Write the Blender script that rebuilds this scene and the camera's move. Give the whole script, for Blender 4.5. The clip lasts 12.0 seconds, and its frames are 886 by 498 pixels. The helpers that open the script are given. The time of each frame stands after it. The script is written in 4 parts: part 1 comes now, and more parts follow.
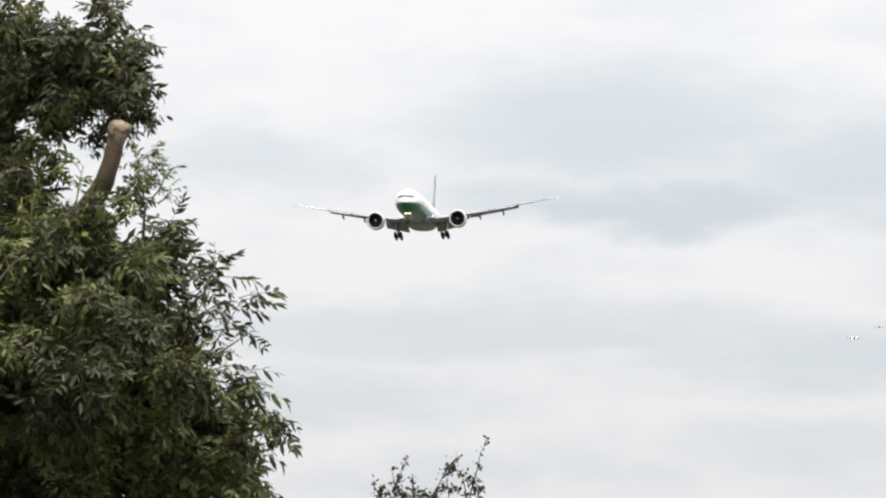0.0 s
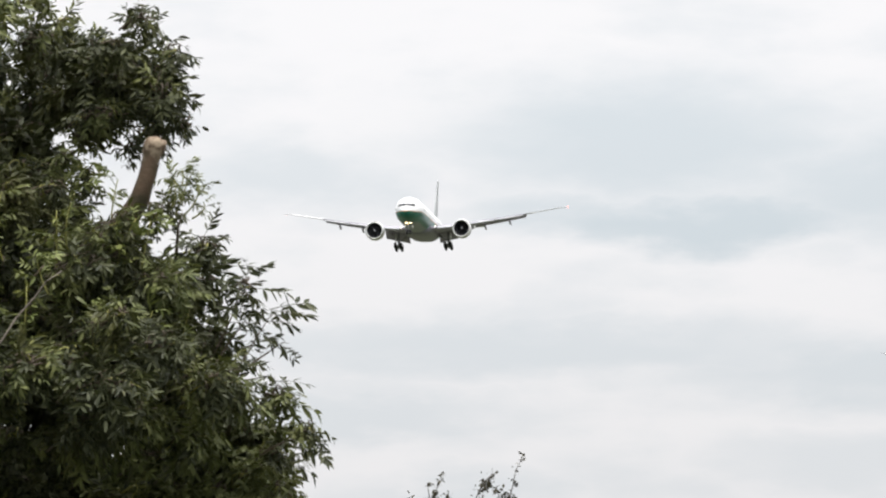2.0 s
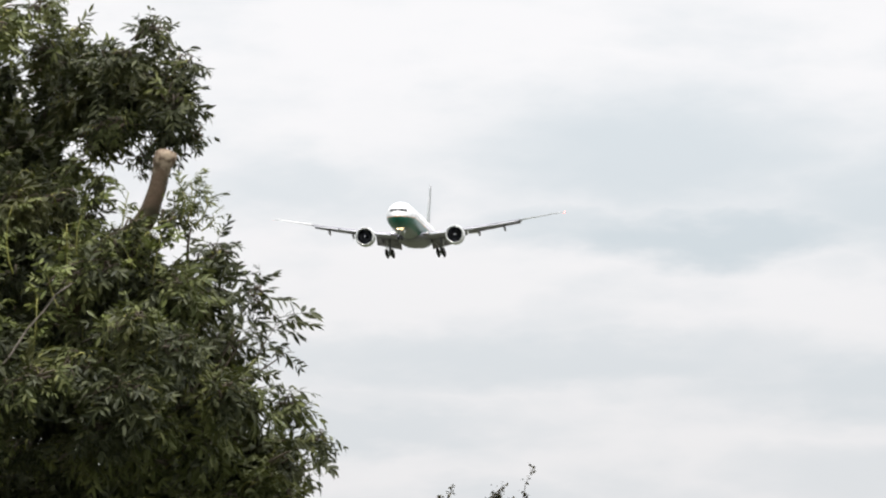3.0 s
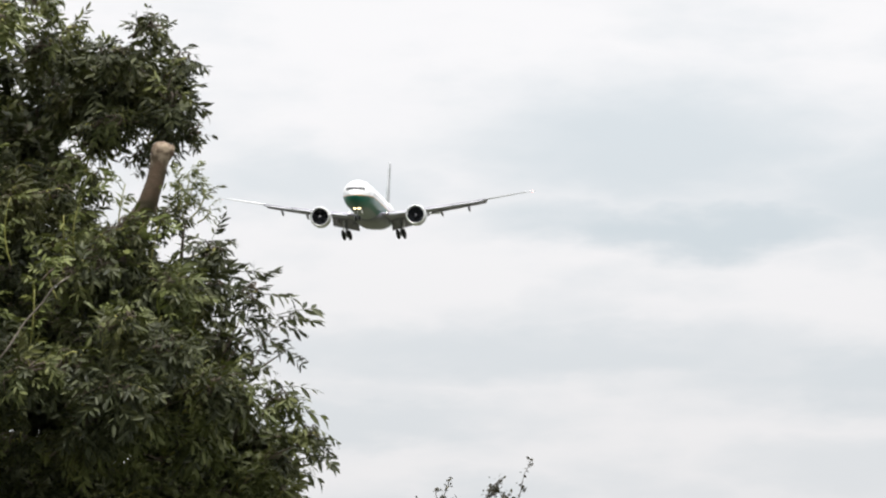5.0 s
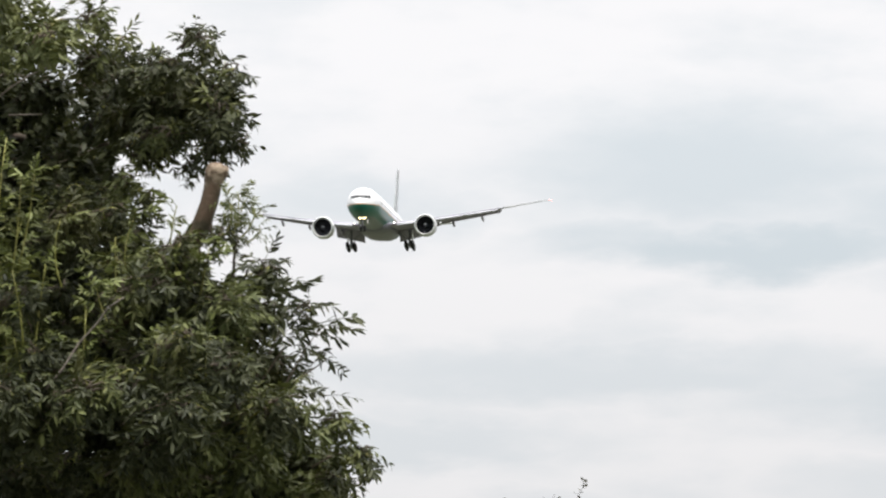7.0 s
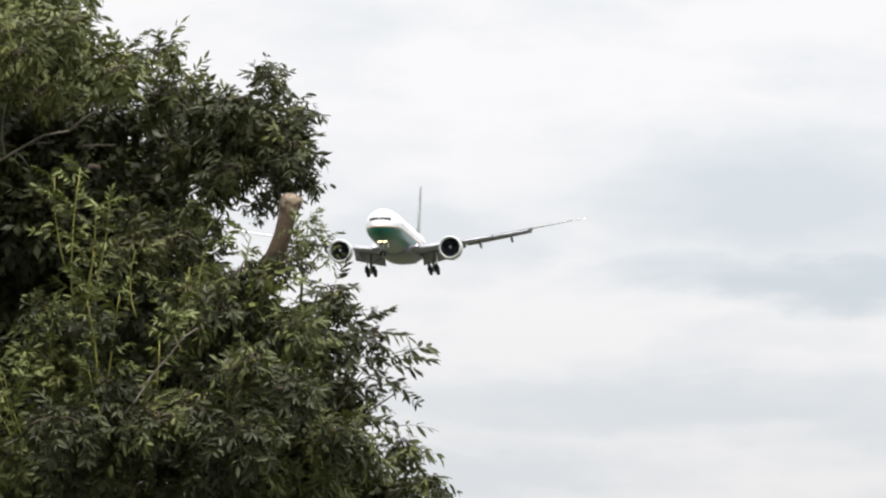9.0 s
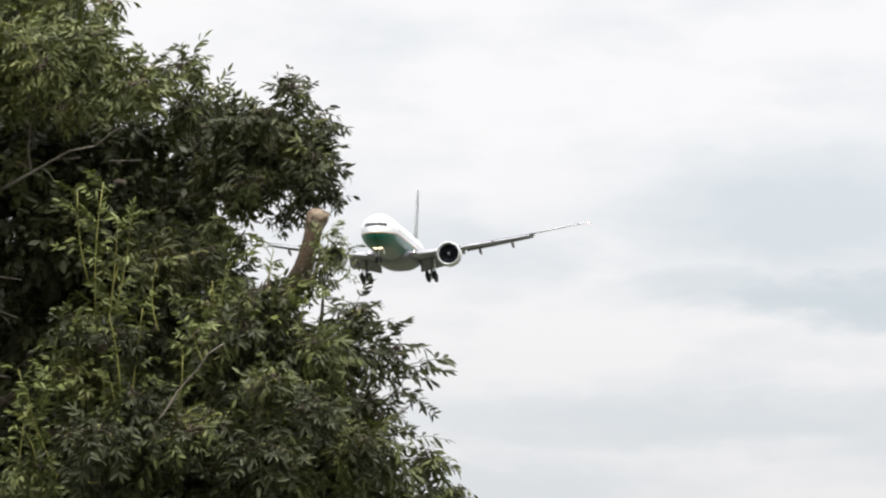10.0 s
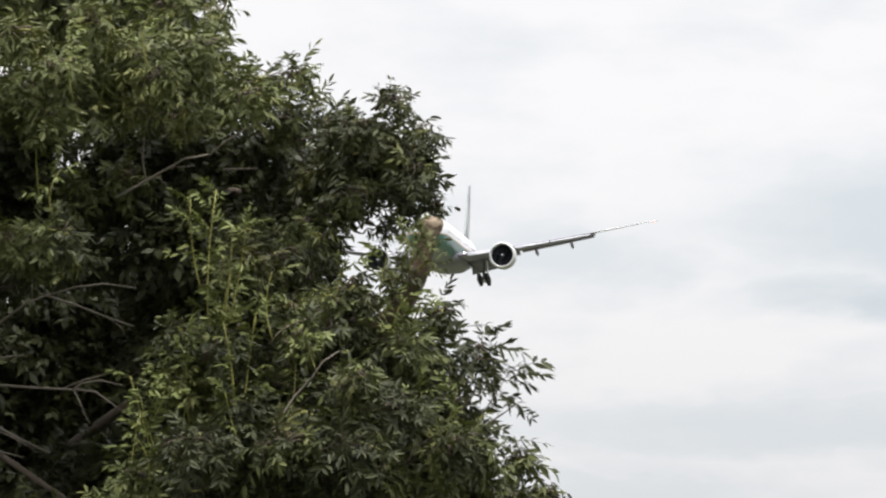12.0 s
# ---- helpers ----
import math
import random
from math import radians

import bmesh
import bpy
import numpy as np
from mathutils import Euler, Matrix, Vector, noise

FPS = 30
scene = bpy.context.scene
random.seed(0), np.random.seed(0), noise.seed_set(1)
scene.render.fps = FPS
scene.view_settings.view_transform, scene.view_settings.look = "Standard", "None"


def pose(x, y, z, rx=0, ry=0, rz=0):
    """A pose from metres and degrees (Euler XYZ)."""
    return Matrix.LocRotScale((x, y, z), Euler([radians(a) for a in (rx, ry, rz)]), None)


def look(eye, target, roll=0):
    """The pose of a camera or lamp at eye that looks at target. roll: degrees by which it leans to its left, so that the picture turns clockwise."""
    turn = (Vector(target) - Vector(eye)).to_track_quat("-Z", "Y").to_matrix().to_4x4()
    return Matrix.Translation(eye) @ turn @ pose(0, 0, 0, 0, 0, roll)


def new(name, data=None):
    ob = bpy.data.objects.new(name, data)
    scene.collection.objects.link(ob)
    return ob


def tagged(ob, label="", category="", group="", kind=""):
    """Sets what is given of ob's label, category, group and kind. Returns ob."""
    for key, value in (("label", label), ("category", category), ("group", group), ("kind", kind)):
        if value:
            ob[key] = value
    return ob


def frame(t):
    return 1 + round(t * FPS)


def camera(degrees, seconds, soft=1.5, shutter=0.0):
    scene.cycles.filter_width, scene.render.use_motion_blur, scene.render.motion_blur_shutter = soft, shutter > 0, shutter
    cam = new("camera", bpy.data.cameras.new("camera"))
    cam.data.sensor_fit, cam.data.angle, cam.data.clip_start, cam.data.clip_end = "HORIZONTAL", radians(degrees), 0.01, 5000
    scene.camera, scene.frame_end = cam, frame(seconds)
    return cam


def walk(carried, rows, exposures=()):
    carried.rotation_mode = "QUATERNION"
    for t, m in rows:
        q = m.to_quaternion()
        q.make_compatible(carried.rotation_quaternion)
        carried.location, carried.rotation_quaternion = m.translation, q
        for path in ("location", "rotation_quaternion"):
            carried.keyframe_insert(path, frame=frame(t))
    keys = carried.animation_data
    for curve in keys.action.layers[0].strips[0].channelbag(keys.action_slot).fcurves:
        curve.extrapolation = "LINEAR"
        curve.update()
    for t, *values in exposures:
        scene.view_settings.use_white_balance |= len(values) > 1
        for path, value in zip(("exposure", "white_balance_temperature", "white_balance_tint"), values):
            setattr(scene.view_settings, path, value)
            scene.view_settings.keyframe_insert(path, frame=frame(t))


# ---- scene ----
cam = camera(4.8, 12.0, soft=2.25, shutter=0.5)
PATH = [
    (0.0, pose(0, 0, 1.7, 93.6000, 0, 0.0000)),
    (0.5, pose(0, 0, 1.7, 93.6429, 0, 0.0306)),
    (1.0, pose(0, 0, 1.7, 93.6521, 0, 0.1409)),
    (1.5, pose(0, 0, 1.7, 93.6827, 0, 0.1501)),
    (2.0, pose(0, 0, 1.7, 93.6888, 0, 0.1930)),
    (2.5, pose(0, 0, 1.7, 93.7256, 0, 0.2083)),
    (3.0, pose(0, 0, 1.7, 93.7562, 0, 0.2481)),
    (5.0, pose(0, 0, 1.7, 93.7164, 0, 0.2359)),
    (5.5, pose(0, 0, 1.7, 93.7440, 0, 0.1562)),
    (6.0, pose(0, 0, 1.7, 93.7685, 0, 0.2389)),
    (6.5, pose(0, 0, 1.7, 93.7868, 0, 0.3369)),
    (7.0, pose(0, 0, 1.7, 93.8297, 0, 0.5299)),
    (7.5, pose(0, 0, 1.7, 93.8389, 0, 0.7045)),
    (9.5, pose(0, 0, 1.7, 94.0503, 0, 0.9894)),
    (10.0, pose(0, 0, 1.7, 94.0778, 0, 1.0751)),
    (10.5, pose(0, 0, 1.7, 94.0870, 0, 1.2038)),
    (11.0, pose(0, 0, 1.7, 94.1299, 0, 1.3937)),
    (11.5, pose(0, 0, 1.7, 94.1299, 0, 1.5284)),
    (12.0, pose(0, 0, 1.7, 94.1207, 0, 1.6969)),
]
walk(cam, PATH)

# ---- world, sun, exposure ----
SUN_TURN, SUN_HEIGHT = radians(150), radians(76)


def node(tree, kind, **inputs):
    n = tree.nodes.new(kind)
    for key, value in inputs.items():
        n.inputs[key].default_value = value
    return n


def calc(tree, op, a, b=None, c=None, clamp=False):
    n = tree.nodes.new("ShaderNodeMath")
    n.operation, n.use_clamp = op, clamp
    for i, v in enumerate((a, b, c)):
        if v is None:
            continue
        if isinstance(v, (int, float)):
            n.inputs[i].default_value = v
        else:
            tree.links.new(v, n.inputs[i])
    return n.outputs[0]


def blend(tree, factor, a, b, mode="MIX"):
    n = tree.nodes.new("ShaderNodeMix")
    n.data_type, n.blend_type = "RGBA", mode
    for sock, v in ((n.inputs[0], factor), (n.inputs[6], a), (n.inputs[7], b)):
        if isinstance(v, (int, float)):
            sock.default_value = v
        elif isinstance(v, tuple):
            sock.default_value = (*v, 1)
        else:
            tree.links.new(v, sock)
    return n.outputs[2]


def smooth(tree, value, low, high):
    n = tree.nodes.new("ShaderNodeMapRange")
    n.interpolation_type = "SMOOTHSTEP"
    n.inputs[1].default_value, n.inputs[2].default_value = low, high
    tree.links.new(value, n.inputs[0])
    return n.outputs[0]


# Cloud banks of the overcast: azimuth and height in degrees, half widths, depth of the grey
BANKS = [
    (0.95, 4.30, 1.5, 0.46, 0.85),
    (1.2, 3.86, 1.5, 0.20, 1.0),
    (2.5, 4.05, 1.6, 0.42, 0.85),
    (-1.0, 4.10, 0.8, 0.26, 0.62),
    (0.35, 3.14, 2.4, 0.22, 0.62),
    (2.2, 3.02, 1.6, 0.26, 0.68),
    (-0.6, 2.80, 1.1, 0.16, 0.55),
    (2.0, 2.5, 0.9, 0.22, 0.45),
    (-0.1, 2.36, 0.9, 0.17, 0.5),
    (-3.0, 3.9, 1.2, 0.5, 0.5),
]


def build_world():
    world = bpy.data.worlds.new("overcast_sky")
    scene.world = world
    world.use_nodes = True
    tree = world.node_tree
    back = tree.nodes["Background"]
    sky = tree.nodes.new("ShaderNodeTexSky")
    sky.sky_type, sky.sun_disc = "NISHITA", False
    sky.sun_elevation, sky.sun_rotation = SUN_HEIGHT, SUN_TURN
    dim = blend(tree, 1.0, sky.outputs[0], (0.1, 0.1, 0.1), "MULTIPLY")
    coord = tree.nodes.new("ShaderNodeTexCoord").outputs["Generated"]
    xyz = node(tree, "ShaderNodeSeparateXYZ")
    tree.links.new(coord, xyz.inputs[0])
    azimuth = calc(tree, "MULTIPLY", calc(tree, "ARCTAN2", xyz.outputs[0], xyz.outputs[1]), 57.296)
    height = calc(tree, "MULTIPLY", calc(tree, "ARCSINE", xyz.outputs[2]), 57.296)
    flat = tree.nodes.new("ShaderNodeCombineXYZ")
    tree.links.new(azimuth, flat.inputs[0])
    tree.links.new(calc(tree, "MULTIPLY", height, 2.6), flat.inputs[1])
    wisps = node(tree, "ShaderNodeTexNoise", Scale=0.9, Detail=5.0, Roughness=0.52)
    tree.links.new(flat.outputs[0], wisps.inputs["Vector"])
    drift = node(tree, "ShaderNodeTexNoise", Scale=1.7, Detail=5.0, Roughness=0.54)
    tree.links.new(flat.outputs[0], drift.inputs["Vector"])
    shift = tree.nodes.new("ShaderNodeSeparateColor")
    tree.links.new(drift.outputs["Color"], shift.inputs[0])
    az = calc(tree, "ADD", azimuth, calc(tree, "MULTIPLY", calc(tree, "SUBTRACT", shift.outputs[0], 0.5), 1.1))
    el = calc(tree, "ADD", height, calc(tree, "MULTIPLY", calc(tree, "SUBTRACT", shift.outputs[1], 0.5), 0.42))
    grey = calc(tree, "MULTIPLY", smooth(tree, wisps.outputs[0], 0.42, 0.72), 0.4)
    for a, h, wide, tall, depth in BANKS:
        dx = calc(tree, "DIVIDE", calc(tree, "SUBTRACT", az, a), wide)
        dy = calc(tree, "DIVIDE", calc(tree, "SUBTRACT", el, h), tall)
        far = calc(tree, "SQRT", calc(tree, "ADD", calc(tree, "MULTIPLY", dx, dx), calc(tree, "MULTIPLY", dy, dy)))
        bank = calc(tree, "MULTIPLY", calc(tree, "SUBTRACT", 1.0, smooth(tree, far, 0.2, 1.3)), depth)
        grey = calc(tree, "MAXIMUM", grey, bank)
    cloud = blend(tree, grey, (0.95, 0.94, 0.955), (0.675, 0.737, 0.783))
    lift = calc(tree, "ADD", 0.90, calc(tree, "MULTIPLY", smooth(tree, height, 2.2, 5.0), 0.13))
    # an overcast is far brighter overhead than near the horizon
    lift = calc(tree, "ADD", lift, calc(tree, "MULTIPLY", smooth(tree, height, 6.0, 80.0), 1.5))
    bright = tree.nodes.new("ShaderNodeVectorMath")
    bright.operation = "SCALE"
    tree.links.new(cloud, bright.inputs[0])
    tree.links.new(lift, bright.inputs[3])
    tree.links.new(blend(tree, 0.96, dim, bright.outputs[0]), back.inputs[0])
    back.inputs[1].default_value = 1.0


build_world()
sun = new("sun", bpy.data.lights.new("sun", "SUN"))
sun.data.energy, sun.data.angle, sun.data.color = 4.6, radians(14), (1.0, 0.96, 0.9)
sun.matrix_world = look((0, 0, 60), (60 * math.sin(SUN_TURN) / -math.tan(SUN_HEIGHT), -60 * math.cos(SUN_TURN) / math.tan(SUN_HEIGHT), 0))
scene.view_settings.exposure = 0.0


# ---- materials ----
def material(name, colour, rough=0.6, metal=0.0, other=None, size=4.0, bump=0.0, fine=40.0):
    """A painted or natural surface with variation at two scales."""
    m = bpy.data.materials.new(name)
    m.use_nodes = True
    tree = m.node_tree
    b = tree.nodes["Principled BSDF"]
    coord = tree.nodes.new("ShaderNodeTexCoord").outputs["Object"]
    big = node(tree, "ShaderNodeTexNoise", Scale=size, Detail=4.0)
    small = node(tree, "ShaderNodeTexNoise", Scale=fine, Detail=3.0)
    for n in (big, small):
        tree.links.new(coord, n.inputs["Vector"])
    other = other or tuple(c * 0.75 for c in colour)
    mix = blend(tree, smooth(tree, big.outputs[0], 0.35, 0.7), colour, other)
    mix = blend(tree, calc(tree, "MULTIPLY", small.outputs[0], 0.35), mix, tuple(c * 0.6 for c in other))
    tree.links.new(mix, b.inputs["Base Color"])
    tree.links.new(calc(tree, "ADD", rough - 0.08, calc(tree, "MULTIPLY", small.outputs[0], 0.16)), b.inputs["Roughness"])
    b.inputs["Metallic"].default_value = metal
    if bump:
        lump = node(tree, "ShaderNodeBump", Strength=0.6, Distance=bump)
        tree.links.new(small.outputs[0], lump.inputs["Height"])
        tree.links.new(lump.outputs[0], b.inputs["Normal"])
    return m


def leaf_material(name, dark, light, tired, through_colour):
    """Leaf green that differs from leaflet to leaflet and in patches, with light shining through."""
    m = bpy.data.materials.new(name)
    m.use_nodes = True
    tree = m.node_tree
    b = tree.nodes["Principled BSDF"]
    rnd = tree.nodes.new("ShaderNodeNewGeometry").outputs["Random Per Island"]
    one = tree.nodes.new("ShaderNodeObjectInfo").outputs["Random"]
    coord = tree.nodes.new("ShaderNodeTexCoord").outputs["Object"]
    patch = node(tree, "ShaderNodeTexNoise", Scale=3.5, Detail=3.0)
    tree.links.new(coord, patch.inputs["Vector"])
    mix = blend(tree, rnd, dark, light)
    mix = blend(tree, calc(tree, "MULTIPLY", smooth(tree, patch.outputs[0], 0.48, 0.75), 0.55), mix, tired)
    mix = blend(tree, calc(tree, "MULTIPLY", one, 0.25), mix, light)
    tree.links.new(mix, b.inputs["Base Color"])
    b.inputs["Roughness"].default_value = 0.5
    b.inputs["Specular IOR Level"].default_value = 0.18
    glow = tree.nodes.new("ShaderNodeBsdfTranslucent")
    tree.links.new(blend(tree, 0.6, mix, through_colour), glow.inputs[0])
    both = tree.nodes.new("ShaderNodeMixShader")
    both.inputs[0].default_value = 0.07
    tree.links.new(b.outputs[0], both.inputs[1])
    tree.links.new(glow.outputs[0], both.inputs[2])
    tree.links.new(both.outputs[0], tree.nodes["Material Output"].inputs["Surface"])
    return m


def lamp_material(name, colour, strength):
    m = bpy.data.materials.new(name)
    m.use_nodes = True
    b = m.node_tree.nodes["Principled BSDF"]
    b.inputs["Emission Color"].default_value = (*colour, 1)
    b.inputs["Emission Strength"].default_value = strength
    return m


def livery_material():
    """White upper fuselage, thin orange cheat line, deep green belly with a painted grey reflection below."""
    m = material("airliner_livery", (0.82, 0.83, 0.84), 0.32, 0.0, (0.74, 0.76, 0.78), 0.3, 0.0, 3.0)
    tree = m.node_tree
    b = tree.nodes["Principled BSDF"]
    white = b.inputs["Base Color"].links[0].from_socket
    xyz = tree.nodes.new("ShaderNodeSeparateXYZ")
    tree.links.new(tree.nodes.new("ShaderNodeTexCoord").outputs["Object"], xyz.inputs[0])
    # the line sinks gently towards the nose
    line = calc(tree, "SUBTRACT", xyz.outputs[2], calc(tree, "MULTIPLY", smooth(tree, xyz.outputs[1], -25.0, -15.0), 0.35))
    mix = blend(tree, calc(tree, "LESS_THAN", line, -0.72), white, (0.55, 0.24, 0.05))
    mix = blend(tree, calc(tree, "LESS_THAN", line, -0.84), mix, (0.010, 0.125, 0.09))
    # grey along the bottom is ground light reflected in the green, put in as colour
    mix = blend(tree, calc(tree, "LESS_THAN", line, -2.85), mix, (0.09, 0.125, 0.125))
    tree.links.new(mix, b.inputs["Base Color"])
    return m


LIVERY = livery_material()
WHITE = material("white_aircraft_paint", (0.78, 0.79, 0.80), 0.35, 0, (0.7, 0.71, 0.72), 0.5, 0, 5)
# wing, flap and fan tones carry the bluish lift of distance haze
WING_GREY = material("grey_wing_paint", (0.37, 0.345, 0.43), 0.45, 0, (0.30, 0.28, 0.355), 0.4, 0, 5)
# outer wing: its brightness from sunlight and haze is put into the colour
WING_PALE_LIT = material("pale_lit_wing_paint", (0.76, 0.76, 0.78), 0.4, 0, (0.66, 0.67, 0.69), 0.5, 0, 5)
SLAT_GREY = material("slat_grey_paint", (0.5, 0.51, 0.55), 0.4, 0, (0.42, 0.43, 0.46), 0.5, 0, 5)
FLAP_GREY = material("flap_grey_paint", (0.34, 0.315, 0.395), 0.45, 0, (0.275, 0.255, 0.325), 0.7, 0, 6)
BELLY_GREY = material("belly_fairing_paint", (0.21, 0.205, 0.24), 0.4, 0, (0.16, 0.16, 0.19), 0.4, 0, 4)
FIN_PAINT = material("fin_paint", (0.42, 0.43, 0.45), 0.4, 0, (0.19, 0.23, 0.23), 0.25, 0, 3)
LIP = material("polished_inlet_lip", (0.78, 0.79, 0.8), 0.3, 0.35, None, 1.0, 0, 8)
FAN = material("dark_fan", (0.05, 0.055, 0.075), 0.5, 0.3, None, 2.0, 0, 9)
BLADE = material("fan_blade_metal", (0.035, 0.037, 0.042), 0.4, 0.6, None, 2.0, 0, 9)
FAR_DARK = material("shaded_brownish_paint", (0.16, 0.14, 0.14), 0.5, 0, (0.11, 0.1, 0.1), 0.6, 0, 4)
GLASS = material("cockpit_glass", (0.02, 0.023, 0.027), 0.42, 0, None, 1.0, 0, 4)
STEEL = material("gear_metal", (0.3, 0.305, 0.33), 0.45, 0.4, None, 2.0, 0, 12)
TYRE = material("tyre_rubber", (0.022, 0.022, 0.024), 0.8, 0, None, 3.0, 0, 15)
LAMP_WARM = lamp_material("warm_landing_lamp", (1.0, 0.78, 0.42), 6.0)
LAMP_WHITE = lamp_material("white_landing_lamp", (1.0, 0.9, 0.75), 9.0)
LAMP_RED = lamp_material("red_position_lamp", (1.0, 0.12, 0.08), 3.0)
BARK = material("grey_brown_bark", (0.16, 0.125, 0.095), 0.85, 0, (0.075, 0.06, 0.045), 6.0, 0.01, 55)
CUT_BARK = material("weathered_cut_limb_bark", (0.098, 0.062, 0.038), 0.85, 0, (0.05, 0.042, 0.021), 13.0, 0.008, 70)


def pale_end(m, height):
    """Weathered pale wood where the limb was sawn, from about that height up."""
    tree = m.node_tree
    b = tree.nodes["Principled BSDF"]
    bark = b.inputs["Base Color"].links[0].from_socket
    coord = tree.nodes.new("ShaderNodeTexCoord").outputs["Object"]
    xyz = tree.nodes.new("ShaderNodeSeparateXYZ")
    tree.links.new(coord, xyz.inputs[0])
    blots = node(tree, "ShaderNodeTexNoise", Scale=26.0, Detail=4.0)
    tree.links.new(coord, blots.inputs["Vector"])
    edge = calc(tree, "ADD", xyz.outputs[2], calc(tree, "MULTIPLY", calc(tree, "SUBTRACT", blots.outputs[0], 0.5), 0.16))
    worn = blend(tree, smooth(tree, blots.outputs[0], 0.4, 0.6), (0.10, 0.062, 0.04), (0.29, 0.23, 0.165))
    tree.links.new(blend(tree, smooth(tree, edge, height - 0.05, height + 0.05), bark, worn), b.inputs["Base Color"])


pale_end(CUT_BARK, 4.99)
PALE_BARK = material("pale_dry_bark", (0.225, 0.195, 0.165), 0.8, 0, (0.125, 0.105, 0.085), 8.0, 0.004, 60)
TWIG = material("olive_green_twig", (0.3, 0.3, 0.07), 0.55, 0, (0.2, 0.19, 0.055), 5.0, 0, 60)
DARK_TWIG = material("dark_thorny_twig", (0.09, 0.07, 0.055), 0.8, 0, (0.05, 0.04, 0.03), 6.0, 0, 60)
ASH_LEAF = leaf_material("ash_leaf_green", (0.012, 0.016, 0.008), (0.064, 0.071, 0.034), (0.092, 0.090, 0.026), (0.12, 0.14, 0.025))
# lighter green for fresh growth and for leaves that light falls on
FRESH_OR_LIT_LEAF = leaf_material("fresh_or_lit_green", (0.050, 0.063, 0.020), (0.132, 0.145, 0.057), (0.152, 0.147, 0.040), (0.17, 0.19, 0.025))
SHOOT_LEAF = leaf_material("pale_shoot_green", (0.07, 0.09, 0.024), (0.15, 0.17, 0.058), (0.165, 0.165, 0.042), (0.22, 0.25, 0.04))
THORN_LEAF = leaf_material("hawthorn_leaf_green", (0.03, 0.028, 0.022), (0.075, 0.068, 0.045), (0.13, 0.12, 0.04), (0.12, 0.13, 0.04))
GRASS = material("rough_grassland", (0.036, 0.046, 0.02), 0.9, 0, (0.056, 0.058, 0.03), 0.08, 0.03, 2.5)


# ---- mesh helpers ----
def part(name, bm, mat, parent=None, label=""):
    mesh = bpy.data.meshes.new(name)
    bmesh.ops.recalc_face_normals(bm, faces=bm.faces)
    for f in bm.faces:
        f.smooth = True
    bm.to_mesh(mesh)
    bm.free()
    mesh.materials.append(mat)
    ob = new(name, mesh)
    ob.parent = parent
    if label:
        ob["label"] = label
    return ob


def empty(name, parent=None):
    ob = new(name)
    ob.empty_display_size = 0.2
    ob.parent = parent
    return ob


def loft(rings, closed=True, bm=None):
    """Skin rings of equal length; caps both ends."""
    bm = bm or bmesh.new()
    loops = [[bm.verts.new(p) for p in ring] for ring in rings]
    for a, b in zip(loops, loops[1:]):
        n = len(a)
        for i in range(n):
            bm.faces.new((a[i], a[(i + 1) % n], b[(i + 1) % n], b[i]))
    if closed:
        bm.faces.new(loops[0])
        bm.faces.new(loops[-1][::-1])
    return bm


def tube(points, radii, sides=6, bm=None):
    """A round branch, strut or wire through the points."""
    rings = []
    pts = [Vector(p) for p in points]
    for i, p in enumerate(pts):
        way = (pts[min(i + 1, len(pts) - 1)] - pts[max(i - 1, 0)]).normalized()
        side = way.cross(Vector((0, 1, 0)) if abs(way.y) < 0.9 else Vector((1, 0, 0))).normalized()
        up = side.cross(way)
        r = radii[i] if isinstance(radii, (list, tuple)) else radii
        rings.append([p + r * (math.cos(a) * side + math.sin(a) * up) for a in np.linspace(0, 2 * math.pi, sides, endpoint=False)])
    return loft(rings, True, bm)


def round_section(y, z, wide, high, sides=40):
    return [(wide * math.cos(a), y, z + high * math.sin(a)) for a in np.linspace(0, 2 * math.pi, sides, endpoint=False)]


def lathe(profile, sides=40):
    """Profile of (along, radius) turned round the y axis."""
    bm = bmesh.new()
    loops = [[bm.verts.new((r * math.cos(a), y, r * math.sin(a))) for a in np.linspace(0, 2 * math.pi, sides, endpoint=False)] for y, r in profile]
    for a, b in zip(loops, loops[1:]):
        for i in range(sides):
            bm.faces.new((a[i], a[(i + 1) % sides], b[(i + 1) % sides], b[i]))
    return bm


def moved(bm, x=0, y=0, z=0):
    bmesh.ops.translate(bm, verts=bm.verts, vec=(x, y, z))
    return bm


def disc(x, y, z, r, sides=20, thick=0.06):
    bm = lathe([(0, 0.001), (0, r), (thick, r), (thick, 0.001)], sides)
    return moved(bm, x, y, z)


# ---- ground ----
def build_ground():
    bm = bmesh.new()
    n = 60
    grid = [-4900 * (1 - i / 30) ** 3 if i <= 30 else 4900 * ((i - 30) / 30) ** 3 for i in range(n + 1)]
    vs = [[bm.verts.new((x, y, -0.03 * (0.5 + noise.noise((x * 0.05, y * 0.05, 0))))) for x in grid] for y in grid]
    for j in range(n):
        for i in range(n):
            bm.faces.new((vs[j][i], vs[j][i + 1], vs[j + 1][i + 1], vs[j + 1][i]))
    ob = part("ground", bm, GRASS)
    tagged(ob, "flat rough green grassland reaching the horizon", "ground", kind="structure")


build_ground()


